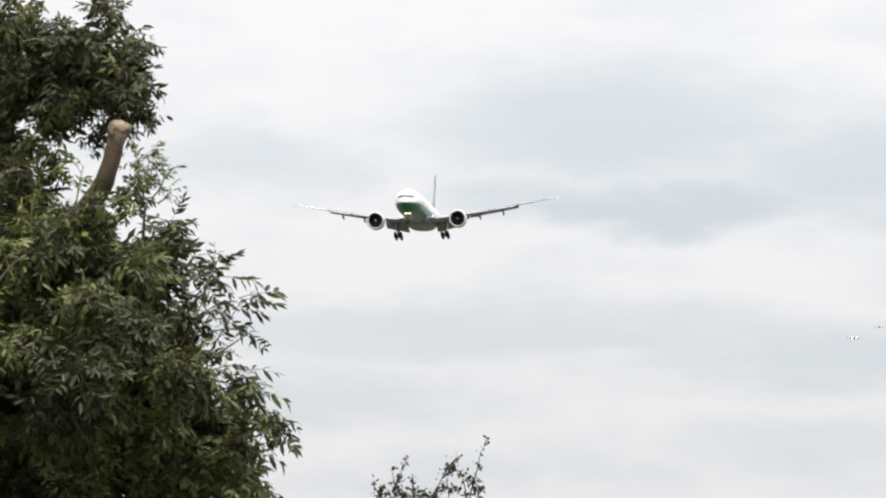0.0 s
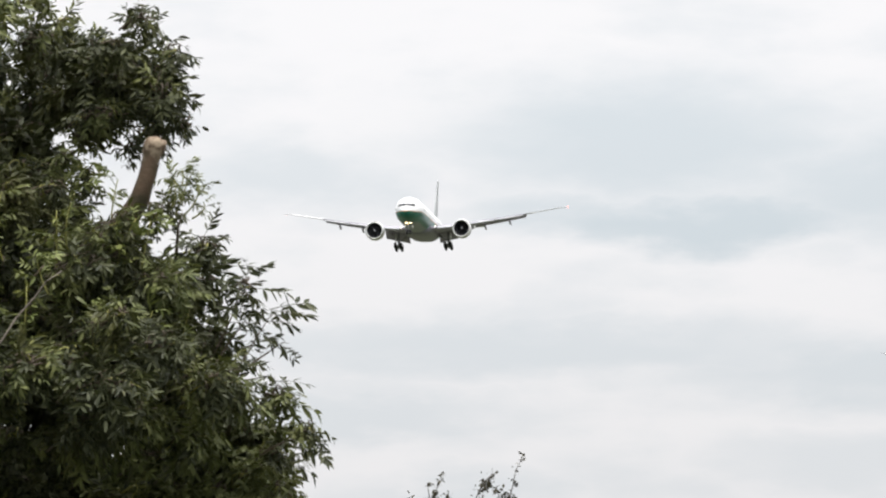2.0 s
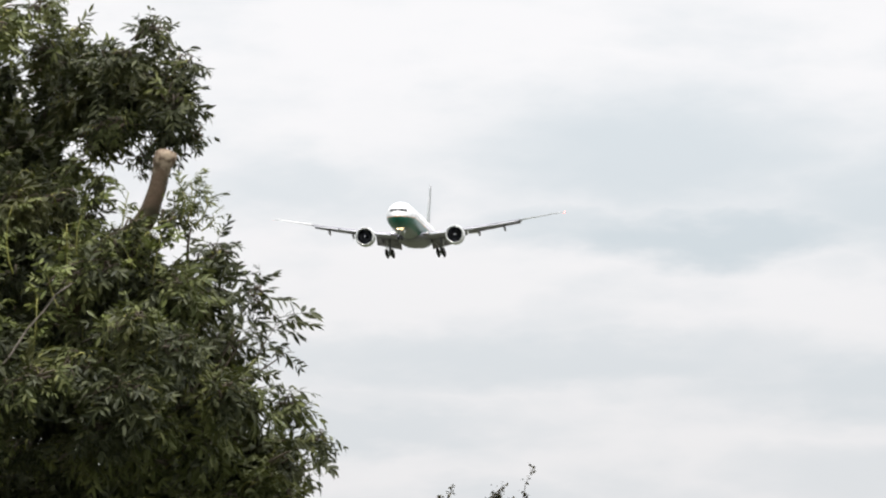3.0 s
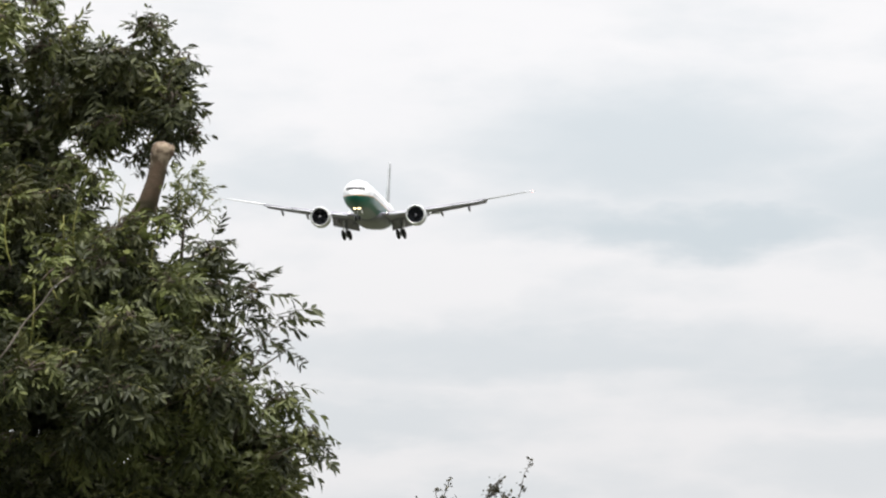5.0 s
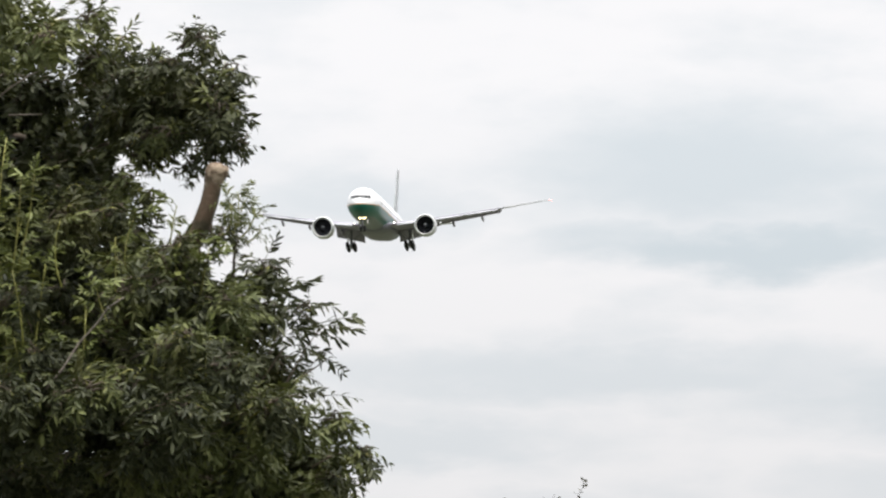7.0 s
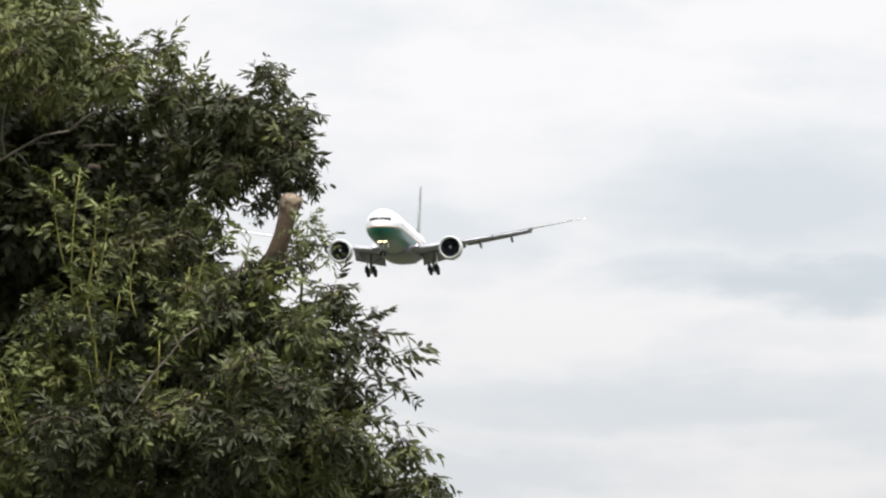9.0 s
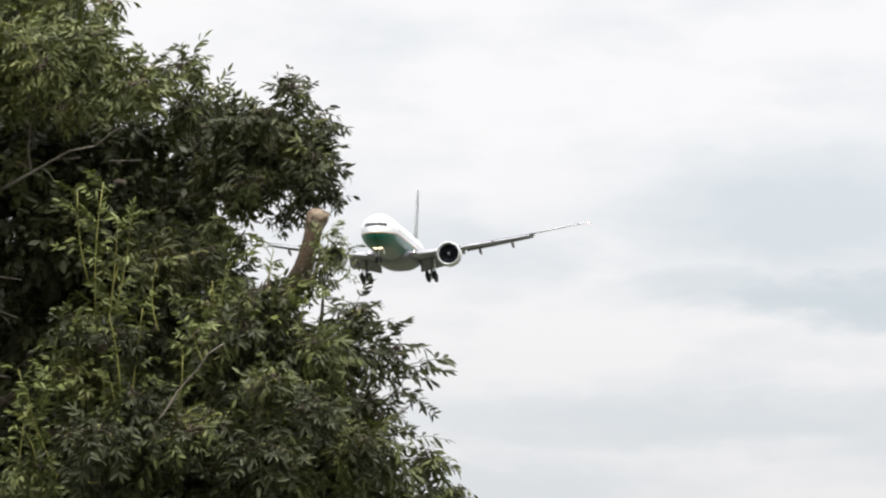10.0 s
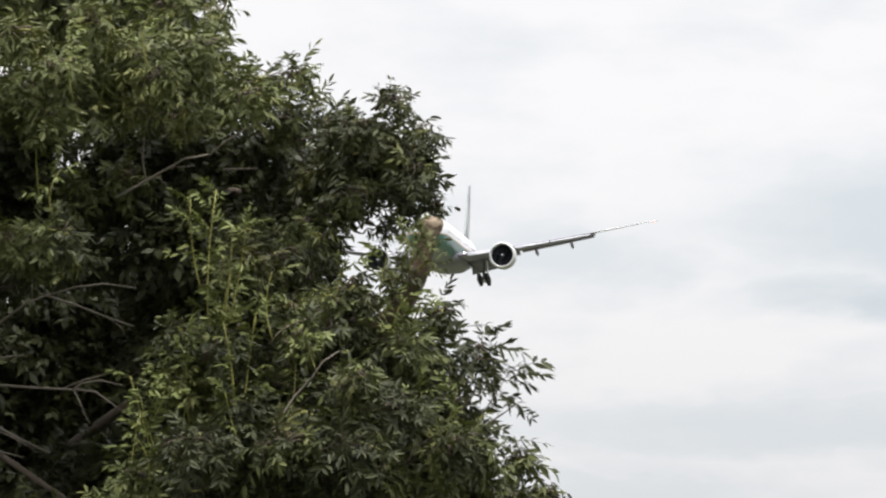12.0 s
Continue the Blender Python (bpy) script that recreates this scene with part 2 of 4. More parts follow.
# ---- airliner: nose towards -y, origin on the fuselage axis above the engine inlets ----
def wing_section(x, lead, chord, z, thick, sides=20, drop=0.0):
    """An aerofoil outline; drop lowers the trailing edge."""
    ring = []
    for i in range(sides):
        a = 2 * math.pi * i / sides
        c = 0.5 - 0.5 * math.cos(a)
        half = thick * chord * 2.6 * (0.30 * math.sqrt(max(c, 0)) - 0.13 * c - 0.17 * c * c)
        half = max(half, 0.01)
        ring.append((x, lead + chord * c, z + (half if a <= math.pi else -half * 0.85) - drop * c * c))
    return ring


def wing_line(x):
    """Leading edge, chord and height of the wing at x metres from the axis."""
    x = abs(x)
    lead = 1.2 + (x - 3) * 0.66
    chord = 13.2 - (x - 3) * 0.70 if x < 10.5 else 7.95 - (x - 10.5) * 0.268
    z = -2.05 + (x - 3) * 0.172 + 0.0012 * max(x - 3, 0) ** 2
    return lead, chord, z


def build_airliner():
    plane = empty("airliner")
    tagged(plane, "white twin-engine airliner with green belly, landing gear down, in flight", "airplane")
    # fuselage
    stations = [(-25.0, -0.75, 0.06), (-24.8, -0.72, 0.5), (-24.3, -0.62, 1.05), (-23.4, -0.46, 1.62), (-22.2, -0.3, 2.12), (-20.6, -0.14, 2.6),
                (-18.6, -0.04, 2.92), (-16.2, 0, 3.07), (-13, 0, 3.1), (0, 0, 3.1), (12, 0, 3.1), (20, 0, 3.1), (25, 0.14, 2.97),
                (30, 0.48, 2.63), (35, 0.9, 2.15), (40, 1.28, 1.6), (44, 1.55, 1.05), (47.4, 1.75, 0.5), (48.6, 1.8, 0.25)]
    stations = [(y, z - 0.08, r) for y, z, r in stations]
    fuselage = part("fuselage", loft([round_section(y, z, r, r, 56) for y, z, r in stations]), LIVERY, plane)
    # cockpit windows wrap round the nose
    def skin(x, z):
        """How far back the nose's skin lies at x and z."""
        for (y0, c0, r0), (y1, c1, r1) in zip(stations, stations[1:]):
            for q in range(20):
                f = q / 20
                if x * x + (z - c0 - (c1 - c0) * f) ** 2 <= (r0 + (r1 - r0) * f) ** 2:
                    return y0 + (y1 - y0) * f
        return 0.0

    for x0, x1 in ((-1.85, -1.40), (-1.36, -0.72), (-0.69, -0.03), (0.03, 0.69), (0.72, 1.36), (1.40, 1.85)):
        bm = bmesh.new()
        grid = [[Vector((x * (1 - 0.06 * h), skin(x * (1 - 0.06 * h), 0.42 + 0.58 * h), 0.42 + 0.58 * h)) for x in np.linspace(x0, x1, 4)] for h in (0, 0.33, 0.67, 1)]
        for out in (-0.09, 0.25):
            vs = [[bm.verts.new(q + Vector((q.x * 0.03 if out < 0 else 0, out, 0))) for q in row] for row in grid]
            for r0, r1 in zip(vs, vs[1:]):
                for k in range(3):
                    bm.faces.new((r0[k], r0[k + 1], r1[k + 1], r1[k]))
        bmesh.ops.bridge_loops(bm, edges=[e for e in bm.edges if e.is_boundary])
        part("cockpit_window", bm, GLASS, fuselage, "dark cockpit window pane")
    for side in (-1, 1):
        for k in range(34):
            y = -15.5 + k * 1.25
            bm = bmesh.new()
            bmesh.ops.create_cube(bm, size=1, matrix=Matrix.Translation((side * 3.06, y, 0.2)) @ Matrix.Diagonal((0.06, 0.26, 0.38, 1)))
            part("cabin_window", bm, GLASS, fuselage)
    belly = [(-1.5, -2.5, 1.0, 0.4), (1, -2.25, 2.7, 1.25), (4, -2.2, 3.35, 1.6), (9, -2.25, 3.5, 1.7), (15, -2.25, 3.3, 1.6), (19, -2.2, 2.4, 1.2), (22, -2.3, 0.9, 0.6)]
    part("belly_fairing", loft([round_section(y, z, w, h, 32) for y, z, w, h in belly]), BELLY_GREY, plane, "grey belly fairing between the wings")
    # fin and tailplane
    bm = loft([fin_ring(z) for z in (2.0, 5.5, 9.0, 12.6, 13.0)])
    part("tail_fin", bm, FIN_PAINT, plane, "tall pale grey tail fin")
    for side in (-1, 1):
        bm = loft([wing_section(side * x, lead, chord, z, 0.1) for x, lead, chord, z in ((0.6, 37.5, 6.4, 1.4), (5, 40.8, 4.6, 1.85), (10.2, 44.6, 2.6, 2.35), (10.7, 45.3, 1.6, 2.4))])
        part("tailplane", bm, WHITE, plane)
    # wings
    for side in (-1, 1):
        inner = [wing_section(side * x, wing_line(x)[0], wing_line(x)[1], wing_line(x)[2], t) for x, t in
                 ((2.2, 0.13), (4, 0.13), (7, 0.12), (10.5, 0.11), (15, 0.10), (19, 0.095), (22.5, 0.09))]
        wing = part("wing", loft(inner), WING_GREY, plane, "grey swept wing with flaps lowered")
        outer = [wing_section(side * x, wing_line(x)[0] + 0.03, wing_line(x)[1] - 0.04, wing_line(x)[2], 0.07, 20, -0.12 * wing_line(x)[1]) for x in (22.5, 25, 27.5, 30)]
        lead, chord, z = wing_line(30)
        outer += [wing_section(side * 30.9, lead + 1.3, 1.7, z + 0.2, 0.07, 20, -0.2), wing_section(side * 31.8, lead + 2.9, 0.6, z + 0.36, 0.07, 20, -0.05)]
        part("wing_tip", loft(outer), WING_PALE_LIT, wing, "pale raked outer wing")
        part("position_light", lathe_ball((side * 31.4, lead + 2.0, z + 0.3), 0.15 if side > 0 else 0.05), LAMP_RED, wing, "glowing wing tip lamp")
        # flaps hang below the trailing edge
        for x0, x1, size in ((3.3, 8.6, 3.0), (9.0, 11.0, 1.8), (11.4, 22.2, 1.0)):
            rings = []
            for x in (x0, (x0 + x1) / 2, x1):
                lead, chord, z = wing_line(x)
                c = size * (1 - 0.02 * (x - x0))
                rings.append([(side * x, lead + chord - 0.45 + c * q, z - 0.05 - c * (0.62 if x1 < 9 else 0.3) * q ** 1.25 + h) for q, h in ((0, 0.12), (0.3, 0.16), (0.7, 0.07), (1, 0.0), (0.7, -0.07), (0.3, -0.1), (0, -0.05))])
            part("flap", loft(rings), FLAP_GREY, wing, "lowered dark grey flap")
        for x in (7.4, 13.6, 18.9):
            lead, chord, z = wing_line(x)
            pod = [(0.0, 0.04), (0.6, 0.2), (1.6, 0.3), (2.8, 0.27), (3.9, 0.12), (4.3, 0.02)]
            rings = [[(side * x + r * 0.8 * math.cos(a), lead + chord - 2.6 + y, z - 0.5 - 0.16 * y + r * 1.3 * math.sin(a)) for a in np.linspace(0, 6.283, 12, endpoint=False)] for y, r in pod]
            part("flap_fairing", loft(rings), WING_GREY, wing)
        # slats along the leading edge
        for x0, x1 in ((4.2, 8.2), (11.0, 16.0), (16.2, 22.0)):
            rings = []
            for x in (x0, x1):
                lead, chord, z = wing_line(x)
                c = 0.13 * chord
                rings.append([(side * x, lead - 0.55 + c * q, z - 0.32 + h * c) for q, h in ((0, -0.1), (0.15, 0.12), (0.5, 0.28), (1, 0.36), (0.55, 0.16), (0.2, -0.06))])
            part("slat", loft(rings), SLAT_GREY, wing)
        part("landing_light", disc(side * 3.75, 1.15, -1.75, 0.085), LAMP_WHITE, wing, "lit wing root lamp")
        # engine
        engine = part("engine", moved(lathe([(0.0, 1.72), (-0.05, 1.78), (0.0, 1.86), (0.35, 1.99), (1.2, 2.08), (2.8, 2.06), (4.6, 1.8), (5.4, 1.55), (5.4, 1.4), (4.6, 1.45),
                                             (2.0, 1.62), (0.6, 1.64), (0.0, 1.72)], 48), side * 9.61, 0, -2.4), WHITE, plane, "white turbofan engine under the wing")
        part("inlet_lip", moved(lathe([(0.24, 1.70), (0.04, 1.71), (-0.09, 1.78), (-0.05, 1.87), (0.2, 1.965), (0.42, 2.02), (0.42, 2.0), (0.24, 1.70)], 48), side * 9.61, 0, -2.4), LIP, engine, "polished metal inlet lip")
        part("fan", disc(side * 9.61, 1.15, -2.4, 1.66, 40), FAN, engine, "dark engine fan")
        bm = bmesh.new()
        for k in range(22):
            a = 2 * math.pi * k / 22
            pts = []
            for r, tw in ((0.42, 0.16), (1.0, 0.17), (1.6, 0.15)):
                for s in (-1, 1):
                    pts.append((r * math.cos(a + s * tw * 0.55 / r ** 0.6), 0.95 + s * 0.1, r * math.sin(a + s * tw * 0.55 / r ** 0.6)))
            v = [bm.verts.new(p) for p in pts]
            bm.faces.new((v[0], v[1], v[3], v[2]))
            bm.faces.new((v[2], v[3], v[5], v[4]))
        part("fan_blades", moved(bm, side * 9.61, 0, -2.4), BLADE, engine)
        part("spinner", moved(lathe([(0.35, 0.005), (0.45, 0.14), (0.7, 0.3), (1.0, 0.43)], 24), side * 9.61, 0, -2.4), FAN, engine, "dark spinner at the fan hub")
        part("spinner_mark", disc(side * 9.61 + 0.05, 0.3, -2.38, 0.12, 14), WHITE, engine, "white mark on the spinner")
        part("core_nozzle", moved(lathe([(4.2, 1.15), (5.6, 1.0), (6.8, 0.62), (6.8, 0.5), (7.6, 0.02)], 32), side * 9.61, 0, -2.4), STEEL, engine)
        pylon = [[(side * 9.61 + s * w, y, z) for s, y, z in ((-1, y0, z0), (1, y0, z0), (1, y1, z1), (-1, y1, z1))] for w, y0, z0, y1, z1 in
                 ((0.22, 1.6, -0.6, 6.4, -1.6), (0.22, 3.2, -0.35, 9.0, -1.2), (0.18, 5.6, -0.6, 11.0, -0.9))]
        part("pylon", loft(pylon), WHITE, engine)
    # landing gear
    for side in (-1, 1):
        gear = part("main_gear", tube([(side * 5.5, 12.1, -2.0), (side * 5.5, 12.2, -3.6), (side * 5.5, 12.3, -5.05)], [0.27, 0.25, 0.19], 12), STEEL, plane, "lowered six-wheel main landing gear")
        part("truck_beam", tube([(side * 5.5, 10.7, -4.85), (side * 5.5, 13.9, -5.3)], 0.17, 8), STEEL, gear)
        part("side_brace", tube([(side * 3.4, 12.1, -2.6), (side * 5.45, 12.2, -4.0)], 0.11, 8), STEEL, gear)
        part("drag_brace", tube([(side * 5.5, 9.6, -2.4), (side * 5.5, 12.1, -4.1)], 0.1, 8), STEEL, gear)
        bm = bmesh.new()
        bmesh.ops.create_cube(bm, size=1, matrix=Matrix.Translation((side * 6.1, 12.2, -3.2)) @ Matrix.Diagonal((0.08, 1.7, 2.0, 1)))
        part("gear_door", bm, WHITE, gear)
        for k, y in enumerate((10.85, 12.3, 13.75)):
            for s in (-1, 1):
                bm = lathe([(-0.27, 0.25), (-0.27, 0.55), (-0.2, 0.65), (0.2, 0.65), (0.27, 0.55), (0.27, 0.25)], 24)
                bmesh.ops.rotate(bm, verts=bm.verts, cent=(0, 0, 0), matrix=Matrix.Rotation(radians(90), 3, "Z"))
                part("wheel", moved(bm, side * 5.5 + s * 0.62, y, -4.87 - 0.22 * k), TYRE, gear, "black rubber tyre")
            part("axle", tube([(side * 5.5 - 0.62, y, -4.87 - 0.22 * k), (side * 5.5 + 0.62, y, -4.87 - 0.22 * k)], 0.1, 8), STEEL, gear)
    gear = part("nose_gear", tube([(0, -19.1, -2.5), (0, -19.2, -4.9)], [0.17, 0.13], 10), STEEL, plane, "lowered twin-wheel nose gear")
    for s in (-1, 1):
        bm = lathe([(-0.2, 0.2), (-0.2, 0.44), (-0.14, 0.53), (0.14, 0.53), (0.2, 0.44), (0.2, 0.2)], 24)
        bmesh.ops.rotate(bm, verts=bm.verts, cent=(0, 0, 0), matrix=Matrix.Rotation(radians(90), 3, "Z"))
        part("wheel", moved(bm, s * 0.36, -19.2, -4.85), TYRE, gear, "black rubber tyre")
        # discs made wider than the lamps, so that their glare is in the shape
        part("landing_light", disc(s * 0.36, -19.75, -2.6, 0.46), LAMP_WARM, gear, "bright warm landing lamp")
        bm = bmesh.new()
        bmesh.ops.create_cube(bm, size=1, matrix=Matrix.Translation((s * 0.75, -17.8, -3.35)) @ Matrix.Diagonal((0.05, 2.4, 0.95, 1)))
        part("gear_door", bm, WHITE, gear)
    part("axle", tube([(-0.36, -19.2, -4.85), (0.36, -19.2, -4.85)], 0.08, 8), STEEL, gear)
    return plane


def fin_ring(z):
    t = (z - 2.4) / 10.6
    lead, chord, half = 35.5 + 9.8 * t, 7.6 - 4.4 * t, 0.26 - 0.16 * t
    return [(half * s, lead + chord * c, z) for c, s in ((0, 0), (0.06, 0.55), (0.25, 1), (0.6, 0.7), (1, 0.04), (0.6, -0.7), (0.25, -1), (0.06, -0.55))]


def lathe_ball(centre, r):
    bm = bmesh.new()
    bmesh.ops.create_uvsphere(bm, u_segments=12, v_segments=8, radius=r, matrix=Matrix.Translation(centre))
    return bm


airliner = build_airliner()


# ---- ash tree ----
OVERHANG = ((-2.247, 45.45, 5.231), [
    (-1.513, 45.00, 5.379, 0.301, 0.229, 1.00),
    (-1.346, 44.95, 5.230, 0.147, 0.200, 1.00),
    (-1.613, 45.10, 5.150, 0.241, 0.115, 1.40),
    (-1.446, 45.00, 5.559, 0.159, 0.108, 0.80),
    (-1.858, 45.80, 5.420, 0.277, 0.265, 0.85),
    (-1.314, 45.00, 5.416, 0.087, 0.132, 0.70),
    (-1.394, 45.05, 5.090, 0.140, 0.085, 1.20),
    (-1.241, 45.00, 5.101, 0.072, 0.084, 0.80),
    (-1.890, 45.10, 5.484, 0.144, 0.144, 0.70),
    (-1.775, 45.10, 5.562, 0.091, 0.072, 1.00),
    (-1.476, 45.10, 5.020, 0.065, 0.070, 1.40),
    (-1.663, 45.15, 5.090, 0.132, 0.070, 1.20),
    (-1.594, 45.45, 5.270, 0.240, 0.130, 1.30),
    (-1.411, 45.45, 5.221, 0.120, 0.100, 1.30),
    (-1.764, 45.45, 5.270, 0.200, 0.140, 1.30),
    (-1.496, 45.45, 5.368, 0.200, 0.120, 1.30),
    (-1.683, 45.10, 5.068, 0.100, 0.060, 1.20),
])
UPPER = ((-2.728, 45.45, 5.351), [
    (-2.086, 44.65, 5.591, 0.253, 0.188, 0.75),
    (-1.900, 45.00, 5.670, 0.132, 0.140, 0.90),
    (-2.351, 44.70, 5.715, 0.265, 0.265, 0.80),
    (-2.632, 44.60, 5.730, 0.361, 0.313, 1.00),
    (-3.000, 44.40, 5.593, 0.361, 0.313, 1.00),
    (-2.580, 45.35, 6.187, 0.433, 0.313, 0.45),
    (-3.116, 45.40, 6.265, 0.481, 0.385, 0.50),
    (-3.248, 45.20, 6.027, 0.337, 0.265, 1.00),
    (-2.252, 45.10, 5.945, 0.120, 0.120, 0.60),
    (-2.292, 45.90, 5.280, 0.481, 0.217, 1.30),
    (-2.905, 45.90, 5.268, 0.481, 0.241, 1.30),
    (-2.970, 44.30, 4.930, 0.265, 0.180, 1.00),
    (-2.355, 44.70, 5.477, 0.180, 0.120, 0.70),
    (-2.571, 44.70, 5.502, 0.160, 0.100, 0.70),
])
MIDDLE = ((-2.127, 45.45, 4.581), [
    (-1.734, 44.80, 4.653, 0.265, 0.180, 1.00),
    (-1.520, 44.85, 4.572, 0.265, 0.180, 1.00),
    (-1.530, 44.45, 4.535, 0.205, 0.132, 0.90),
    (-1.671, 44.40, 4.484, 0.265, 0.144, 0.90),
    (-1.357, 44.60, 4.719, 0.091, 0.084, 0.80),
    (-1.325, 44.90, 4.749, 0.087, 0.115, 0.70),
    (-1.162, 44.90, 4.600, 0.180, 0.168, 0.55),
    (-1.318, 44.50, 4.383, 0.290, 0.253, 1.10),
    (-1.857, 44.90, 4.371, 0.397, 0.301, 0.85),
    (-0.994, 44.90, 4.431, 0.132, 0.132, 0.35),
    (-1.125, 44.85, 4.210, 0.170, 0.180, 0.55),
    (-1.542, 44.10, 4.169, 0.409, 0.289, 1.10),
    (-1.513, 43.95, 3.960, 0.265, 0.168, 1.00),
    (-1.810, 44.90, 4.841, 0.156, 0.108, 0.50),
    (-2.026, 44.90, 4.768, 0.265, 0.192, 1.10),
    (-1.996, 45.30, 4.942, 0.217, 0.144, 0.50),
    (-1.864, 45.35, 4.957, 0.144, 0.096, 0.50),
    (-1.718, 45.00, 4.763, 0.087, 0.096, 0.50),
    (-1.810, 45.20, 4.886, 0.120, 0.120, 0.50),
    (-1.669, 45.00, 4.925, 0.100, 0.100, 0.70),
    (-1.750, 45.10, 4.988, 0.120, 0.100, 0.90),
    (-1.529, 44.45, 4.671, 0.130, 0.060, 1.00),
    (-1.605, 44.45, 4.606, 0.120, 0.080, 1.00),
    (-1.450, 44.45, 4.630, 0.120, 0.060, 1.00),
])
LOWER = ((-1.405, 45.45, 3.860), [
    (-1.120, 44.20, 3.961, 0.290, 0.241, 1.00),
    (-0.850, 44.90, 3.925, 0.168, 0.120, 0.80),
    (-0.730, 44.90, 3.792, 0.140, 0.091, 0.70),
    (-0.924, 45.00, 3.688, 0.229, 0.217, 1.00),
    (-1.270, 45.20, 3.666, 0.433, 0.265, 0.75),
    (-0.852, 45.00, 3.519, 0.156, 0.192, 0.80),
    (-1.569, 44.20, 3.819, 0.361, 0.253, 1.10),
    (-1.167, 45.10, 3.377, 0.409, 0.289, 1.00),
])
SHADED = ((-2.487, 45.45, 4.028), [
    (-2.079, 44.00, 4.034, 0.361, 0.277, 1.05),
    (-2.288, 44.40, 4.377, 0.265, 0.289, 1.00),
    (-2.030, 45.00, 3.664, 0.433, 0.253, 1.10),
    (-2.514, 44.20, 3.819, 0.337, 0.217, 1.00),
    (-2.921, 45.00, 3.736, 0.385, 0.192, 1.00),
    (-2.680, 45.00, 3.470, 0.602, 0.313, 1.00),
    (-1.842, 45.10, 3.426, 0.481, 0.313, 1.00),
])
INNER = ((-2.728, 45.45, 4.389), [
    (-3.101, 49.40, 4.685, 0.602, 0.602, 1.30),
    (-2.297, 46.00, 4.646, 0.602, 0.529, 1.20),
    (-1.678, 45.90, 4.196, 0.529, 0.481, 1.20),
    (-2.695, 46.50, 3.929, 0.722, 0.553, 1.20),
    (-1.330, 45.70, 3.891, 0.370, 0.340, 1.10),
    (-3.114, 49.40, 4.697, 0.770, 0.770, 1.20),
    (-2.548, 46.10, 5.380, 0.626, 0.360, 1.10),
    (-2.062, 45.70, 5.068, 0.301, 0.253, 1.40),
    (-2.453, 45.70, 5.044, 0.385, 0.289, 1.40),
    (-2.029, 45.50, 4.907, 0.241, 0.192, 1.30),
    (-3.094, 49.40, 4.351, 0.481, 0.361, 1.30),
    (-3.263, 49.40, 4.873, 0.433, 0.385, 1.30),
    (-3.366, 49.40, 4.267, 0.602, 0.722, 1.30),
    (-3.291, 45.80, 5.469, 0.385, 0.385, 1.30),
    (-2.126, 45.50, 5.689, 0.241, 0.156, 0.30),
    (-2.521, 45.60, 5.698, 0.361, 0.217, 0.30),
    (-1.830, 45.40, 5.510, 0.217, 0.132, 0.40),
    # three roof clumps added above the hollow to keep it dark
    (-2.886, 45.60, 5.698, 0.361, 0.217, 0.30),
    (-3.030, 45.20, 4.935, 0.313, 0.132, 1.20),
    (-2.972, 45.80, 4.977, 0.361, 0.144, 1.20),
    (-3.135, 46.40, 5.045, 0.385, 0.168, 1.20),
    (-1.542, 45.50, 4.467, 0.361, 0.217, 1.30),
    (-1.173, 45.35, 4.483, 0.168, 0.132, 0.40),
    (-1.360, 45.50, 4.125, 0.280, 0.265, 1.30),
    (-1.773, 45.80, 3.502, 0.626, 0.313, 1.30),
    (-1.104, 45.50, 3.685, 0.277, 0.265, 1.30),
    (-2.292, 45.90, 3.506, 0.602, 0.313, 1.30),
    (-1.561, 45.35, 5.359, 0.217, 0.180, 0.70),
    (-3.249, 45.90, 5.133, 0.265, 0.217, 1.30),
    (-1.989, 45.70, 4.136, 0.481, 0.313, 1.30),
    (-1.911, 45.60, 5.024, 0.180, 0.144, 1.40),
    (-1.794, 45.40, 4.803, 0.120, 0.120, 1.30),
    (-2.150, 46.30, 3.750, 0.500, 0.300, 1.30),
    (-1.700, 46.20, 3.600, 0.500, 0.300, 1.30),
    (-0.969, 45.40, 3.799, 0.200, 0.160, 1.10),
    (-2.142, 45.60, 5.445, 0.200, 0.150, 1.20),
])
